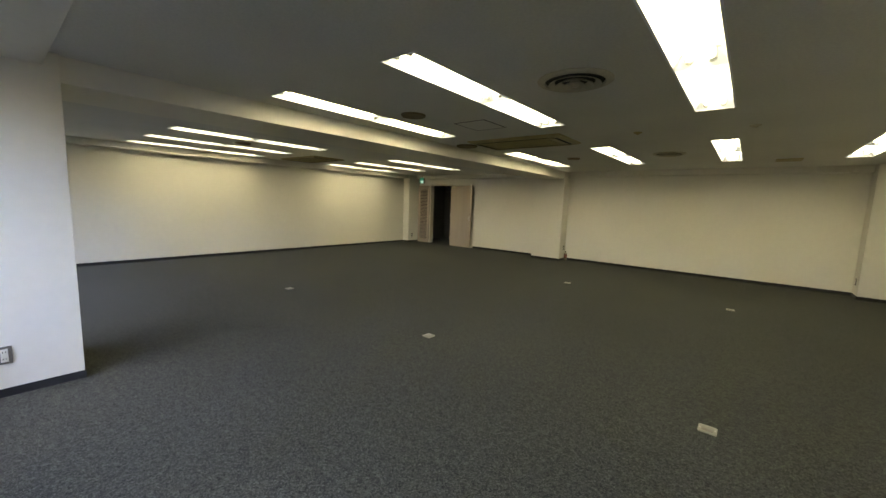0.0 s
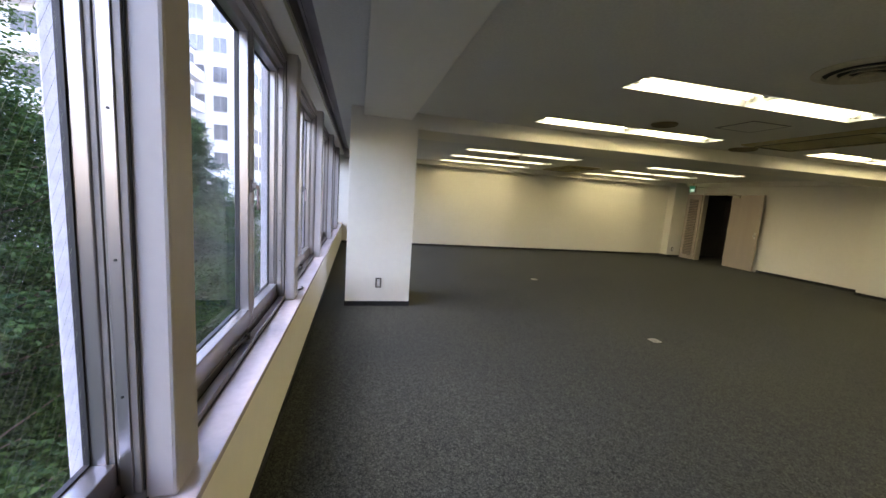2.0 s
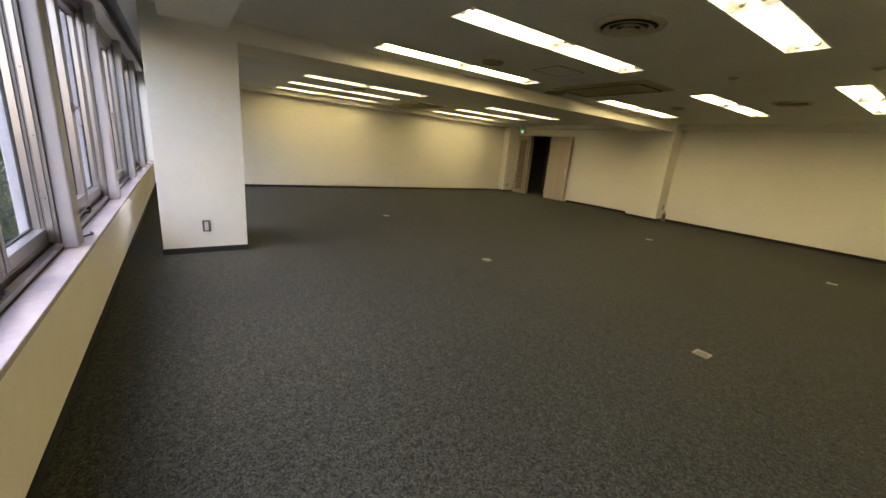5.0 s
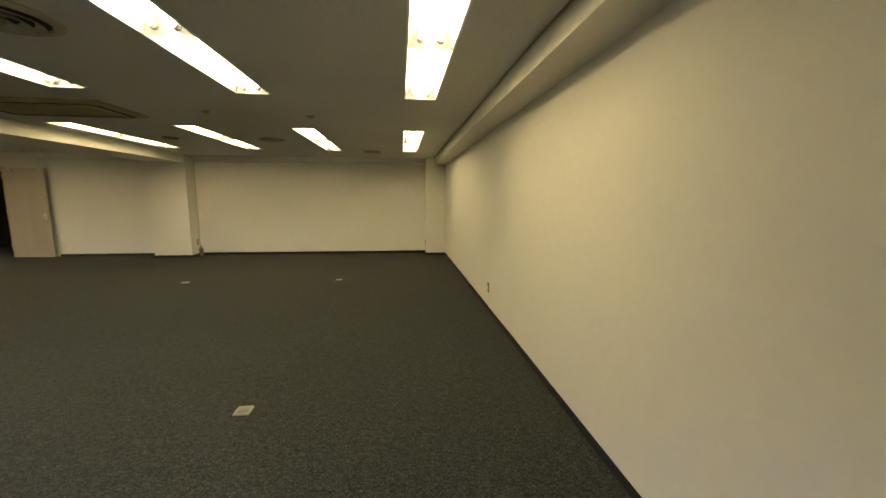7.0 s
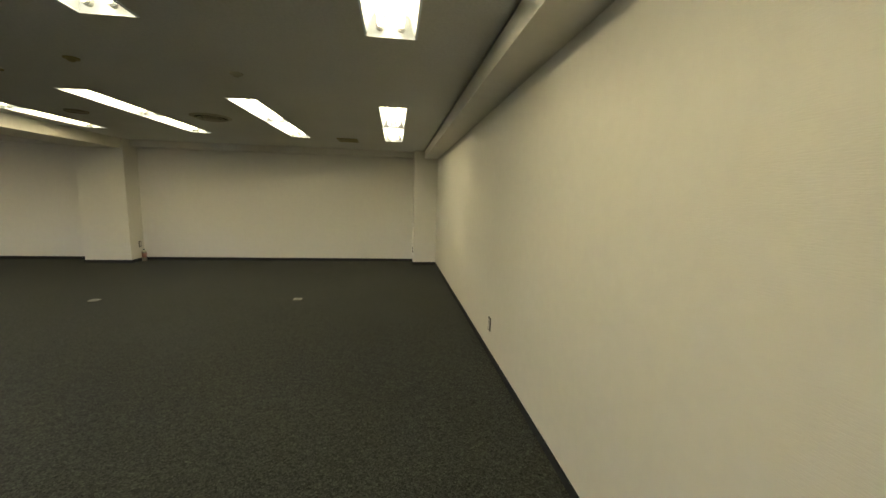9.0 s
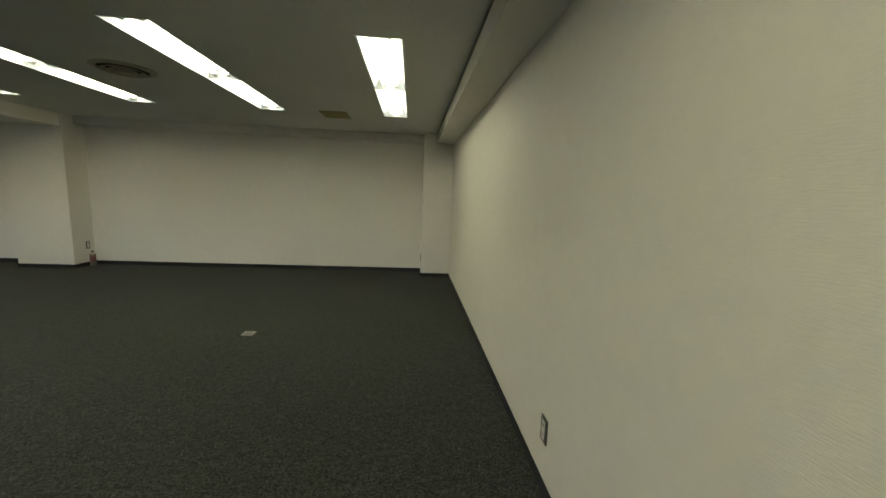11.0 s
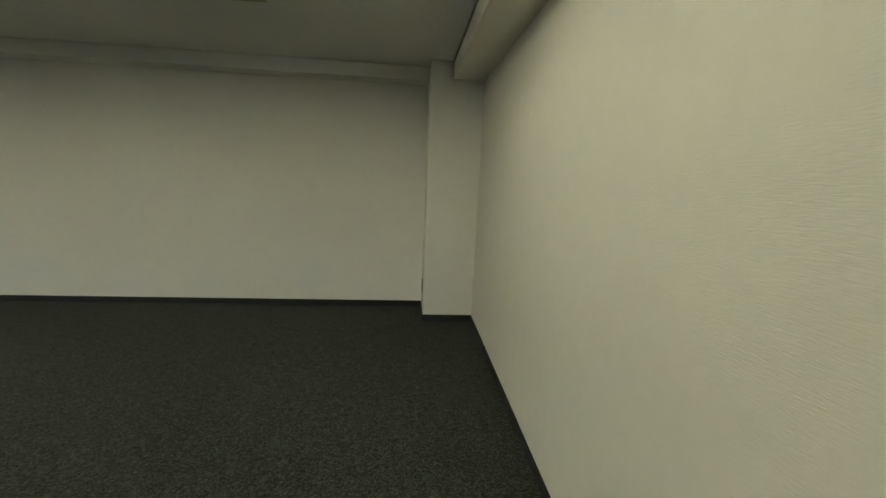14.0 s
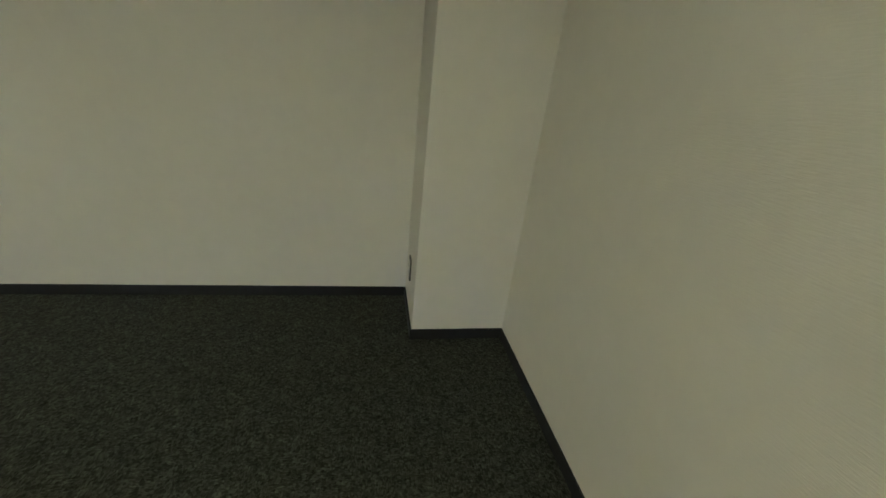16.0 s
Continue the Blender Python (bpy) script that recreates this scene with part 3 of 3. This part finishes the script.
def cassette(x0, x1, y0, y1):
    """Ceiling cassette air conditioner: stepped panel, air slots and intake grille."""
    w, d = (x1 - x0) / 2, (y1 - y0) / 2
    ac = thing("air_conditioner", "yellowed ceiling cassette air conditioner with dark air slots", "air conditioner", ((x0 + x1) / 2, (y0 + y1) / 2, CZ), group="ceiling air conditioners")
    bm = bmesh.new()
    rings = []
    for k, z in ((0.0, 0.0), (0.004, -0.014), (0.05, -0.032), (0.052, -0.032)):
        rings.append([bm.verts.new(p) for p in ((-w + k, -d + k, z), (w - k, -d + k, z), (w - k, d - k, z), (-w + k, d - k, z))])
    for r, q in zip(rings, rings[1:]):
        for i in range(4):
            bm.faces.new((r[i], r[(i + 1) % 4], q[(i + 1) % 4], q[i]))
    bm.faces.new(rings[-1])
    bmesh.ops.recalc_face_normals(bm, faces=bm.faces)
    part("panel", bm, YELLOWED, ac)
    for s in (-1, 1):
        part("air_slot", boxes([(-w + 0.12, w - 0.12, s * (d - 0.115) - 0.028, s * (d - 0.115) + 0.028, -0.036, -0.030)]), SLOT, ac, "dark air outlet slot")
        part("air_flap", boxes([(-w + 0.125, w - 0.125, s * (d - 0.115) - 0.016, s * (d - 0.115) + 0.016, -0.044, -0.036)], 0.002), YELLOWED, ac)
        part("side_slot", boxes([(s * (w - 0.10) - 0.022, s * (w - 0.10) + 0.022, -d + 0.13, d - 0.13, -0.036, -0.030)]), SLOT, ac, "dark air outlet slot")
    g = part("intake_grille", boxes([(-w + 0.22, w - 0.22, -d + 0.20, d - 0.20, -0.040, -0.031)], 0.003), YELLOWED, ac)
    for k in range(11):
        y = -d + 0.235 + k * (2 * d - 0.47) / 10
        part("grille_slat", boxes([(-w + 0.24, w - 0.24, y - 0.006, y + 0.006, -0.0455, -0.040)]), YELLOWED, g)
    return ac


cassette(-3.33, -1.89, 4.41, 5.24)
cassette(-8.95, -7.51, 4.41, 5.24)


def round_diffuser(x, y, r):
    """Round air diffuser of nested cones."""
    df = thing("ceiling_diffuser", "round dusty white ceiling air diffuser of nested rings", "air diffuser", (x, y, CZ), group="round ceiling diffusers")
    part("flange", lathe([(r, 0.0), (r, -0.006), (r * 0.86, -0.020), (r * 0.80, -0.018), (r * 0.78, 0.0)]), DIRTY, df, smooth=True)
    part("throat", lathe([(r * 0.80, -0.0035), (0.001, -0.0035)]), SLOT, df, "dark throat between the rings")
    for k, (o, z) in enumerate(((0.70, -0.030), (0.50, -0.036), (0.30, -0.040))):
        part("ring", lathe([(r * o, z), (r * (o - 0.015), z - 0.003), (r * (o - 0.16), -0.012), (r * (o - 0.17), -0.010), (r * (o - 0.012), z + 0.004), (r * o, z)]), DIRTY, df, smooth=True)
    part("hub", lathe([(r * 0.13, -0.004), (r * 0.13, -0.036), (r * 0.10, -0.043), (0.001, -0.044)]), DIRTY, df, smooth=True)
    return df


round_diffuser(-1.01, 2.55, 0.27)
round_diffuser(-1.03, 6.87, 0.24)


def disc(name, x, y, r, label, category, mat, depth=0.02):
    t = thing(name, label, category, (x, y, CZ))
    part("rim", lathe([(r, 0.0), (r, -depth * 0.4), (r * 0.93, -depth), (r * 0.84, -depth), (r * 0.82, -depth * 0.5)]), mat, t, smooth=True)
    part("face", lathe([(r * 0.84, -depth * 0.55), (r * 0.4, -depth * 0.8), (0.001, -depth * 0.9)]), mat, t, smooth=True)
    return t


disc("ceiling_speaker", -2.84, 2.73, 0.135, "round brownish flat ceiling speaker", "speaker", BROWNED)
disc("ceiling_speaker", -7.03, 2.72, 0.135, "round brownish flat ceiling speaker", "speaker", BROWNED)
disc("ceiling_speaker", -2.62, 6.92, 0.12, "round brownish flat ceiling speaker", "speaker", BROWNED)
disc("wall_box_vent", -3.58, 4.76, 0.17, "round brownish vent beside the air conditioner", "vent", BROWNED)


def detector(x, y, mat, label):
    t = thing("smoke_detector", label, "smoke detector", (x, y, CZ), group="smoke detectors")
    part("base", lathe([(0.05, 0.0), (0.05, -0.008), (0.046, -0.011), (0.001, -0.011)], 24), mat, t, smooth=True)
    part("sensor", lathe([(0.030, -0.010), (0.024, -0.022), (0.014, -0.028), (0.001, -0.029)], 24), mat, t, smooth=True)


detector(0.045, 4.92, DIRTY, "small round yellowed smoke detector")
detector(-1.06, 4.80, YELLOWED, "small round yellowed smoke detector")


def hatch(x0, x1, y0, y1):
    t = thing("inspection_hatch", "square ceiling inspection hatch with a thin dark frame", "hatch", ((x0 + x1) / 2, (y0 + y1) / 2, CZ))
    a, b, e = (x1 - x0) / 2, (y1 - y0) / 2, 0.016
    part("frame", boxes([(-a, a, -b, -b + e, -0.004, 0.0), (-a, a, b - e, b, -0.004, 0.0), (-a, -a + e, -b + e, b - e, -0.004, 0.0), (a - e, a, -b + e, b - e, -0.004, 0.0)]), DARKPLATE, t)
    part("lid", boxes([(-a + e, a - e, -b + e, b - e, -0.003, 0.0)]), CEIL, t)


hatch(-2.72, -2.29, 3.29, 3.78)


def grille(x0, x1, y0, y1):
    t = thing("ceiling_grille", "square yellowed ceiling exhaust grille", "vent", ((x0 + x1) / 2, (y0 + y1) / 2, CZ))
    a, b, e = (x1 - x0) / 2, (y1 - y0) / 2, 0.03
    part("frame", boxes([(-a, a, -b, -b + e, -0.014, 0.0), (-a, a, b - e, b, -0.014, 0.0), (-a, -a + e, -b + e, b - e, -0.014, 0.0), (a - e, a, -b + e, b - e, -0.014, 0.0)], 0.003), YELLOWED, t)
    part("back", boxes([(-a + e, a - e, -b + e, b - e, -0.004, 0.0)]), DARKPLATE, t)
    for k in range(12):
        y = -b + e + 0.012 + k * (2 * b - 2 * e - 0.024) / 11
        part("slat", boxes([(-a + e, a - e, y - 0.007, y + 0.007, -0.012, -0.005)]), YELLOWED, t)


grille(0.34, 0.68, 8.17, 8.55)


def exit_sign():
    t = thing("exit_sign", "small green and white lit exit sign below the beam", "exit sign", (-9.05, 9.66, 2.10))
    part("case", boxes([(-0.105, 0.105, -0.025, 0.025, 0.0, 0.20)], 0.004), DIRTY, t)
    part("stem", boxes([(-0.02, 0.02, -0.015, 0.015, 0.20, 0.28)]), DIRTY, t)
    p = part("panel", boxes([(-0.097, 0.097, -0.029, -0.026, 0.008, 0.192)]), GREEN, t, "glowing green panel")
    part("mark", boxes([(-0.05, 0.085, -0.031, -0.0295, 0.02, 0.10)], 0.0), EXITWHITE, p)


exit_sign()

# ---- doors ----
structure("door_casing", boxes([(DX1 - 0.035, DX1, N - 0.012, N + 0.15, 0.0, DZ), (DX2, DX2 + 0.035, N - 0.012, N + 0.15, 0.0, DZ), (DX1 - 0.035, DX2 + 0.035, N - 0.012, N + 0.15, DZ, DZ + 0.035)], 0.003),
          DOORFRAME, "beige painted door frame", "door frame")


def open_door():
    """Flush leaf folded back against the wall; local x runs from hinge to free edge."""
    t = thing("door_1", "flush beige wooden door, wide open and folded back to the wall", "door", (DX2 + 0.02, N - 0.055, 0.006), -4.0, kind="structure")
    w = 0.90
    part("leaf", boxes([(0, w, -0.02, 0.02, 0, 2.03)], 0.003), DOOR, t)
    k = part("knob", lathe([(0.026, 0.0), (0.026, 0.006), (0.012, 0.010), (0.012, 0.03), (0.024, 0.038), (0.027, 0.05), (0.02, 0.062), (0.001, 0.064)], 20), CHROME, t, "round metal door knob", smooth=True)
    k.matrix_basis = pose(w - 0.07, -0.02, 0.95, 90, 0, 0)
    part("lock_plate", boxes([(w - 0.095, w - 0.045, -0.024, -0.02, 0.87, 1.03)], 0.001), CHROME, t)
    c = part("door_closer", boxes([(0.03, 0.25, -0.065, -0.02, 1.95, 2.0)], 0.006), DIRTY, t, "grey metal door closer")
    part("closer_arm", boxes([(0.05, 0.30, -0.055, -0.04, 2.0, 2.008), (0.0, 0.06, -0.055, -0.03, 2.008, 2.016)]), CHROME, c)
    for z in (0.2, 1.0, 1.8):
        bm = bmesh.new()
        tube(bm, (-0.008, -0.012, z), (-0.008, -0.012, z + 0.1), 0.009)
        part("hinge", bm, CHROME, t)


open_door()


def louvre_door():
    t = thing("door_2", "narrow beige louvred door leaf folded back to the wall", "door", (DX1 - 0.03, N - 0.05, 0.006), 4.0, kind="structure")
    w, st = 0.50, 0.09
    part("leaf_frame", boxes([(-w, -w + st, -0.018, 0.018, 0, 2.03), (-st, 0, -0.018, 0.018, 0, 2.03), (-w + st, -st, -0.018, 0.018, 0, 0.12), (-w + st, -st, -0.018, 0.018, 1.88, 2.03)], 0.003), DOOR, t)
    part("backing", boxes([(-w + st, -st, 0.010, 0.016, 0.12, 1.88)]), SLOT, t)
    n = 34
    me = None
    for k in range(n):
        z = 0.145 + k * 1.71 / (n - 1)
        if me is None:
            bm = boxes([(-w + st, -st, -0.02, 0.02, -0.003, 0.003)])
            me = mesh_of("slat", bm, DOOR)
        s = new("slat", me)
        s.parent = t
        s.matrix_basis = pose(0, -0.004, z, 42, 0, 0)


louvre_door()

# ---- floor and wall outlets ----


def rounded_slab(a, b, r, z0, z1):
    """A flat plate with round corners and a softened top edge."""
    ring = []
    for cx, cy, q in ((a - r, b - r, 0), (-a + r, b - r, 1), (-a + r, -b + r, 2), (a - r, -b + r, 3)):
        for k in range(5):
            t = math.pi / 2 * (q + k / 4)
            ring.append((cx + r * math.cos(t), cy + r * math.sin(t)))
    bm = bmesh.new()
    rows = []
    for f, z in ((1.0, z0), (1.0, z1 - 0.0015), (1 - 0.0015 / a, z1)):
        rows.append([bm.verts.new((px * f, py * f, z)) for px, py in ring])
    for lo, hi in zip(rows, rows[1:]):
        for i in range(len(ring)):
            j = (i + 1) % len(ring)
            bm.faces.new((lo[i], lo[j], hi[j], hi[i]))
    bm.faces.new(rows[-1])
    bmesh.ops.recalc_face_normals(bm, faces=bm.faces)
    return bm


def floor_outlet(x, y):
    t = thing("floor_outlet", "small square beige floor outlet plate on the carpet", "floor outlet", (x, y, 0.0), group="floor outlets")
    part("plate", rounded_slab(0.053, 0.053, 0.012, 0.0, 0.008), PLATE, t, smooth=True)
    part("lid", rounded_slab(0.034, 0.030, 0.005, 0.008, 0.0105), LID, t, "slightly darker hinged lid", smooth=True)
    bm = bmesh.new()
    for sx in (-0.043, 0.043):
        tube(bm, (sx, 0, 0.007), (sx, 0, 0.0092), 0.004, sides=8)
    part("screws", bm, CHROME, t)
    part("latch", boxes([(-0.010, 0.010, 0.018, 0.026, 0.0105, 0.0125)], 0.0008), PLATE, t)


for x, y in ((0.03, 2.67), (0.02, 6.72), (-2.47, 2.68), (-2.49, 6.73), (-5.45, 2.70)):
    floor_outlet(x, y)


def wall_outlet(x, y, z, turn, label="double power socket with a dark frame and pale insert"):
    """Faces its own -y before the turn."""
    t = thing("wall_outlet", label, "power socket", (x, y, z), turn, group="wall sockets")
    part("plate", boxes([(-0.037, 0.037, -0.008, 0.0, -0.062, 0.062)], 0.003), DARKPLATE, t)
    i = part("insert", boxes([(-0.018, 0.018, -0.0105, -0.008, -0.046, 0.046)], 0.001), SOCKET, t, "pale plastic insert")
    for zz in (-0.024, 0.024):
        part("socket", boxes([(-0.008, -0.005, -0.0112, -0.0105, zz - 0.006, zz + 0.006), (0.005, 0.008, -0.0112, -0.0105, zz - 0.006, zz + 0.006)]), BLACK, i)


wall_outlet(-3.765, -0.277, 0.295, 90)
wall_outlet(E, 4.75, 0.30, -90)
wall_outlet(1.72, 9.675, 0.29, -90)
wall_outlet(-3.78, 9.74, 0.34, 90)
wall_outlet(W + 0.27, 9.5, 0.25, 90)


def spray_can(x, y):
    t = thing("spray_can", "red and white aerosol can standing by the pilaster", "spray can", (x, y, 0.0))
    part("body", lathe([(0.001, 0.0), (0.038, 0.0), (0.041, 0.004), (0.041, 0.19), (0.038, 0.197)], 24), CANWHITE, t, smooth=True)
    part("label_band", lathe([(0.0405, 0.075), (0.0418, 0.076), (0.0418, 0.165), (0.0405, 0.166)], 24), RED, t, "red printed band", smooth=True)
    part("shoulder", lathe([(0.0405, 0.19), (0.034, 0.21), (0.02, 0.222), (0.001, 0.222)], 24), DIRTY, t, smooth=True)
    part("nozzle", lathe([(0.014, 0.221), (0.014, 0.24), (0.009, 0.252), (0.001, 0.252)], 16), BLACK, t, smooth=True)


spray_can(-3.70, 9.72)


def cable_strap(x, y):
    """A short black strap lying over the edge of the sill."""
    cu = bpy.data.curves.new("strap", "CURVE")
    cu.dimensions, cu.bevel_depth, cu.bevel_resolution = "3D", 0.007, 2
    sp = cu.splines.new("BEZIER")
    pts = [(0, -0.02, 0.007), (-0.06, 0.01, 0.010), (-0.15, 0.045, 0.009), (-0.21, 0.03, 0.007)]
    sp.bezier_points.add(len(pts) - 1)
    for bp, p in zip(sp.bezier_points, pts):
        bp.co, bp.handle_left_type, bp.handle_right_type = p, "AUTO", "AUTO"
    cu.materials.append(BLACK)
    ob = new("strap", cu)
    ob.matrix_basis = pose(x, y, SILL_Z)
    tagged(ob, "short black rubber strap lying on the window sill", "strap")


cable_strap(-2.32, -1.04)

# ---- outdoors ----
GROUND = -7.0
structure("ground", boxes([(-900, 900, -900, 60, GROUND - 0.2, GROUND)]), ASPHALT, "grey asphalt street below the windows", "ground")


def mesh_object(name, verts, faces, mat, parent, label=""):
    me = bpy.data.meshes.new(name)
    me.from_pydata(verts, [], faces)
    me.materials.append(mat)
    ob = new(name, me)
    ob.parent = parent
    return tagged(ob, label)


def leaves(rng, centres, count, spread, size, flat=1.0, droop=0.9):
    """Folded leaves scattered in clumps about the centres; flat below 1 gives level sprays."""
    g = np.random.default_rng(rng.randrange(10 ** 6))
    c = np.array([tuple(p) for p in centres])[g.integers(0, len(centres), count)]
    p = c + g.normal(0, spread, (count, 3)) * (1, 1, flat)
    yaw, pitch, roll = g.uniform(0, 6.283, count), g.uniform(-droop, droop * 0.6, count), g.uniform(-droop, droop, count)
    along = np.stack([np.cos(yaw) * np.cos(pitch), np.sin(yaw) * np.cos(pitch), np.sin(pitch)], 1)
    level = np.stack([-np.sin(yaw), np.cos(yaw), np.zeros(count)], 1)
    up = np.cross(along, level)
    across = level * np.cos(roll)[:, None] + up * np.sin(roll)[:, None]
    face = np.cross(along, across)
    l, w = size * g.uniform(0.7, 1.3, (count, 1)), size * g.uniform(0.24, 0.38, (count, 1))
    quad = np.stack([p - along * l / 2, p + across * w + face * w * 0.3, p + along * l / 2, p - across * w + face * w * 0.3], 1)
    k = 4 * np.arange(count)[:, None]
    faces = np.concatenate([k + (0, 1, 2), k + (0, 2, 3)], 0)
    return quad.reshape(-1, 3).tolist(), faces.tolist()


def broad_tree(x, y, height, radius, seed, count=30000, size=0.085):
    rng = random.Random(seed)
    t = thing("street_tree", "leafy green street tree outside the windows", "tree", (x, y, GROUND), group="street trees")
    bm = bmesh.new()
    tube(bm, (0, 0, 0), (0.1, 0.05, height * 0.5), 0.17, 0.12, 10)
    tube(bm, (0.1, 0.05, height * 0.5), (0.0, 0.1, height - 0.3), 0.12, 0.02, 8)
    cs = []
    for k in range(100):
        a = k * 2.4 + rng.uniform(-0.5, 0.5)
        f = (k + rng.random()) / 100
        z = height * (0.26 + 0.72 * f)
        r = radius * (min(1.0, 0.62 + 1.2 * f) if f < 0.6 else max(0.2, 1.0 - (f - 0.6) / 0.5)) * rng.uniform(0.72, 1.12)
        start, end = Vector((0.06, 0.05, z - 0.35 * r)), Vector((r * math.cos(a), r * math.sin(a), z + rng.uniform(-0.1, 0.25)))
        tube(bm, start, end, 0.03, 0.007, 5, False)
        for j in range(7):
            p = start.lerp(end, 0.16 + 0.14 * j)
            side = Vector((-math.sin(a), math.cos(a), 0.0)) * rng.gauss(0, 0.26)
            cs.append(p + side + Vector((0, 0, rng.gauss(0, 0.06))))
    part("trunk", bm, BARK, t, "brown branching trunk")
    for k in range(10):
        a, r = rng.uniform(0, 6.28), rng.uniform(0.1, 0.5) * radius
        p, q = Vector((r * math.cos(a), r * math.sin(a), height * 0.92)), Vector((r * 1.5 * math.cos(a), r * 1.5 * math.sin(a), height + rng.uniform(0.2, 1.0)))
        for j in range(3):
            cs.append(p.lerp(q, j / 2))
    verts, faces = leaves(rng, cs, count, 0.22, size, 0.45, 0.7)
    mesh_object("crown", verts, faces, LEAF, t, "dense uneven green crown")


def conifer(x, y, height, radius, seed):
    rng = random.Random(seed)
    t = thing("conifer", "dark green pointed conifer beyond the street trees", "tree", (x, y, GROUND))
    bm = bmesh.new()
    tube(bm, (0, 0, 0), (0, 0, height), 0.16, 0.02, 8)
    cs = []
    n = 90
    for k in range(n):
        f = k / n
        z = height * (0.35 + 0.65 * f)
        r = radius * (1 - f) + 0.10
        a = k * 2.4
        for j in range(6):
            cs.append((r * j / 5 * math.cos(a), r * j / 5 * math.sin(a), z - 0.25 * r * j / 5))
        tube(bm, (0, 0, z), (r * math.cos(a), r * math.sin(a), z - 0.25 * r), 0.02, 0.006, 4, False)
    part("trunk", bm, BARK, t)
    verts, faces = leaves(rng, cs, 60000, 0.10, 0.08, 0.6, 0.6)
    mesh_object("crown", verts, faces, NEEDLE, t, "dense dark needles in tiers")


# The first tree, at x 5.2, is unseen: added to block sky reflected in the sash.
for k, (x, y, hgt, rad, cnt) in enumerate(((5.2, -5.4, 9.6, 2.2, 25000), (1.6, -5.6, 9.7, 2.1, 70000), (-2.4, -5.3, 9.6, 2.3, 110000), (-5.8, -6.2, 10.0, 2.6, 130000), (-9.0, -5.8, 9.0, 2.5, 100000), (-14.4, -6.0, 8.0, 2.3, 50000),
                                           (-18.5, -5.8, 7.7, 2.4, 30000), (-25.0, -6.0, 8.0, 2.6, 25000), (-1.0, -8.8, 9.2, 2.5, 60000), (-5.2, -9.9, 9.9, 2.6, 70000), (-10.5, -9.4, 9.2, 2.7, 60000))):
    broad_tree(x, y, hgt, rad, 11 + k, cnt)
conifer(-11.4, -5.2, 10.1, 2.5, 5)


def building(name, x, y, w, d, h, storeys, cols, wall, label, turn=0.0, bands=False):
    """A block with storeys of recessed windows on the sides that face the office."""
    t = thing(name, label, "building", (x, y, GROUND), turn)
    part("wall", boxes([(-w / 2, w / 2, -d / 2, d / 2, 0, h)], 0.05), wall, t)
    part("roof", boxes([(-w / 2 - 0.15, w / 2 + 0.15, -d / 2 - 0.15, d / 2 + 0.15, h, h + 0.5)], 0.05), TILEGREY, t)
    sh = h / storeys
    frame_me = pane_me = None
    for face in range(2):
        span = w if face == 0 else d
        n = cols if face == 0 else max(2, int(cols * d / w))
        cw = span / n
        for s in range(storeys):
            for c in range(n):
                u = -span / 2 + (c + 0.5) * cw
                z = s * sh + sh * 0.55
                if frame_me is None:
                    a, b = min(0.9, cw * 0.32), min(0.75, sh * 0.28)
                    frame_me = mesh_of("window", boxes([(-a - 0.06, a + 0.06, -0.06, 0.04, -b - 0.12, -b), (-a - 0.06, a + 0.06, -0.04, 0.04, b, b + 0.06), (-a - 0.06, -a, -0.04, 0.04, -b, b), (a, a + 0.06, -0.04, 0.04, -b, b), (-0.03, 0.03, -0.04, 0.04, -b, b)]), ALU)
                    pane_me = mesh_of("pane", boxes([(-a, a, 0.0, 0.03, -b, b)]), DARKGLASS)
                f = new("window", frame_me)
                f.parent = t
                f.matrix_basis = pose(u, d / 2 + 0.02, z, 0, 0, 180) if face == 0 else pose(w / 2 + 0.02, u, z, 0, 0, 90)
                p = new("pane", pane_me)
                p.parent = f
        if bands:
            for s in range(1, storeys):
                z = s * sh
                if face == 0:
                    part("balcony", boxes([(-w / 2, w / 2, d / 2, d / 2 + 0.9, z - 0.1, z + 0.08), (-w / 2, w / 2, d / 2 + 0.8, d / 2 + 0.9, z + 0.08, z + 1.0)], 0.02), wall, t)
                else:
                    part("balcony", boxes([(w / 2, w / 2 + 0.9, -d / 2, d / 2, z - 0.1, z + 0.08), (w / 2 + 0.8, w / 2 + 0.9, -d / 2, d / 2, z + 0.08, z + 1.0)], 0.02), wall, t)


building("office_building", -38, -24, 16, 12, 22, 7, 7, CONCRETE, "pale seven-storey building with window bands across the street", 0, True)
building("apartment_tower", -52, -17, 10, 9, 52, 17, 5, CONCRETE, "tall white apartment tower far beyond the trees")
building("street_building", -22, -36, 18, 10, 26, 8, 8, CONCRETE, "white block with rows of windows across the street", 0, True)
building("distant_building", -85, -8, 14, 14, 20, 6, 6, TILEGREY, "small grey building at the end of the street")
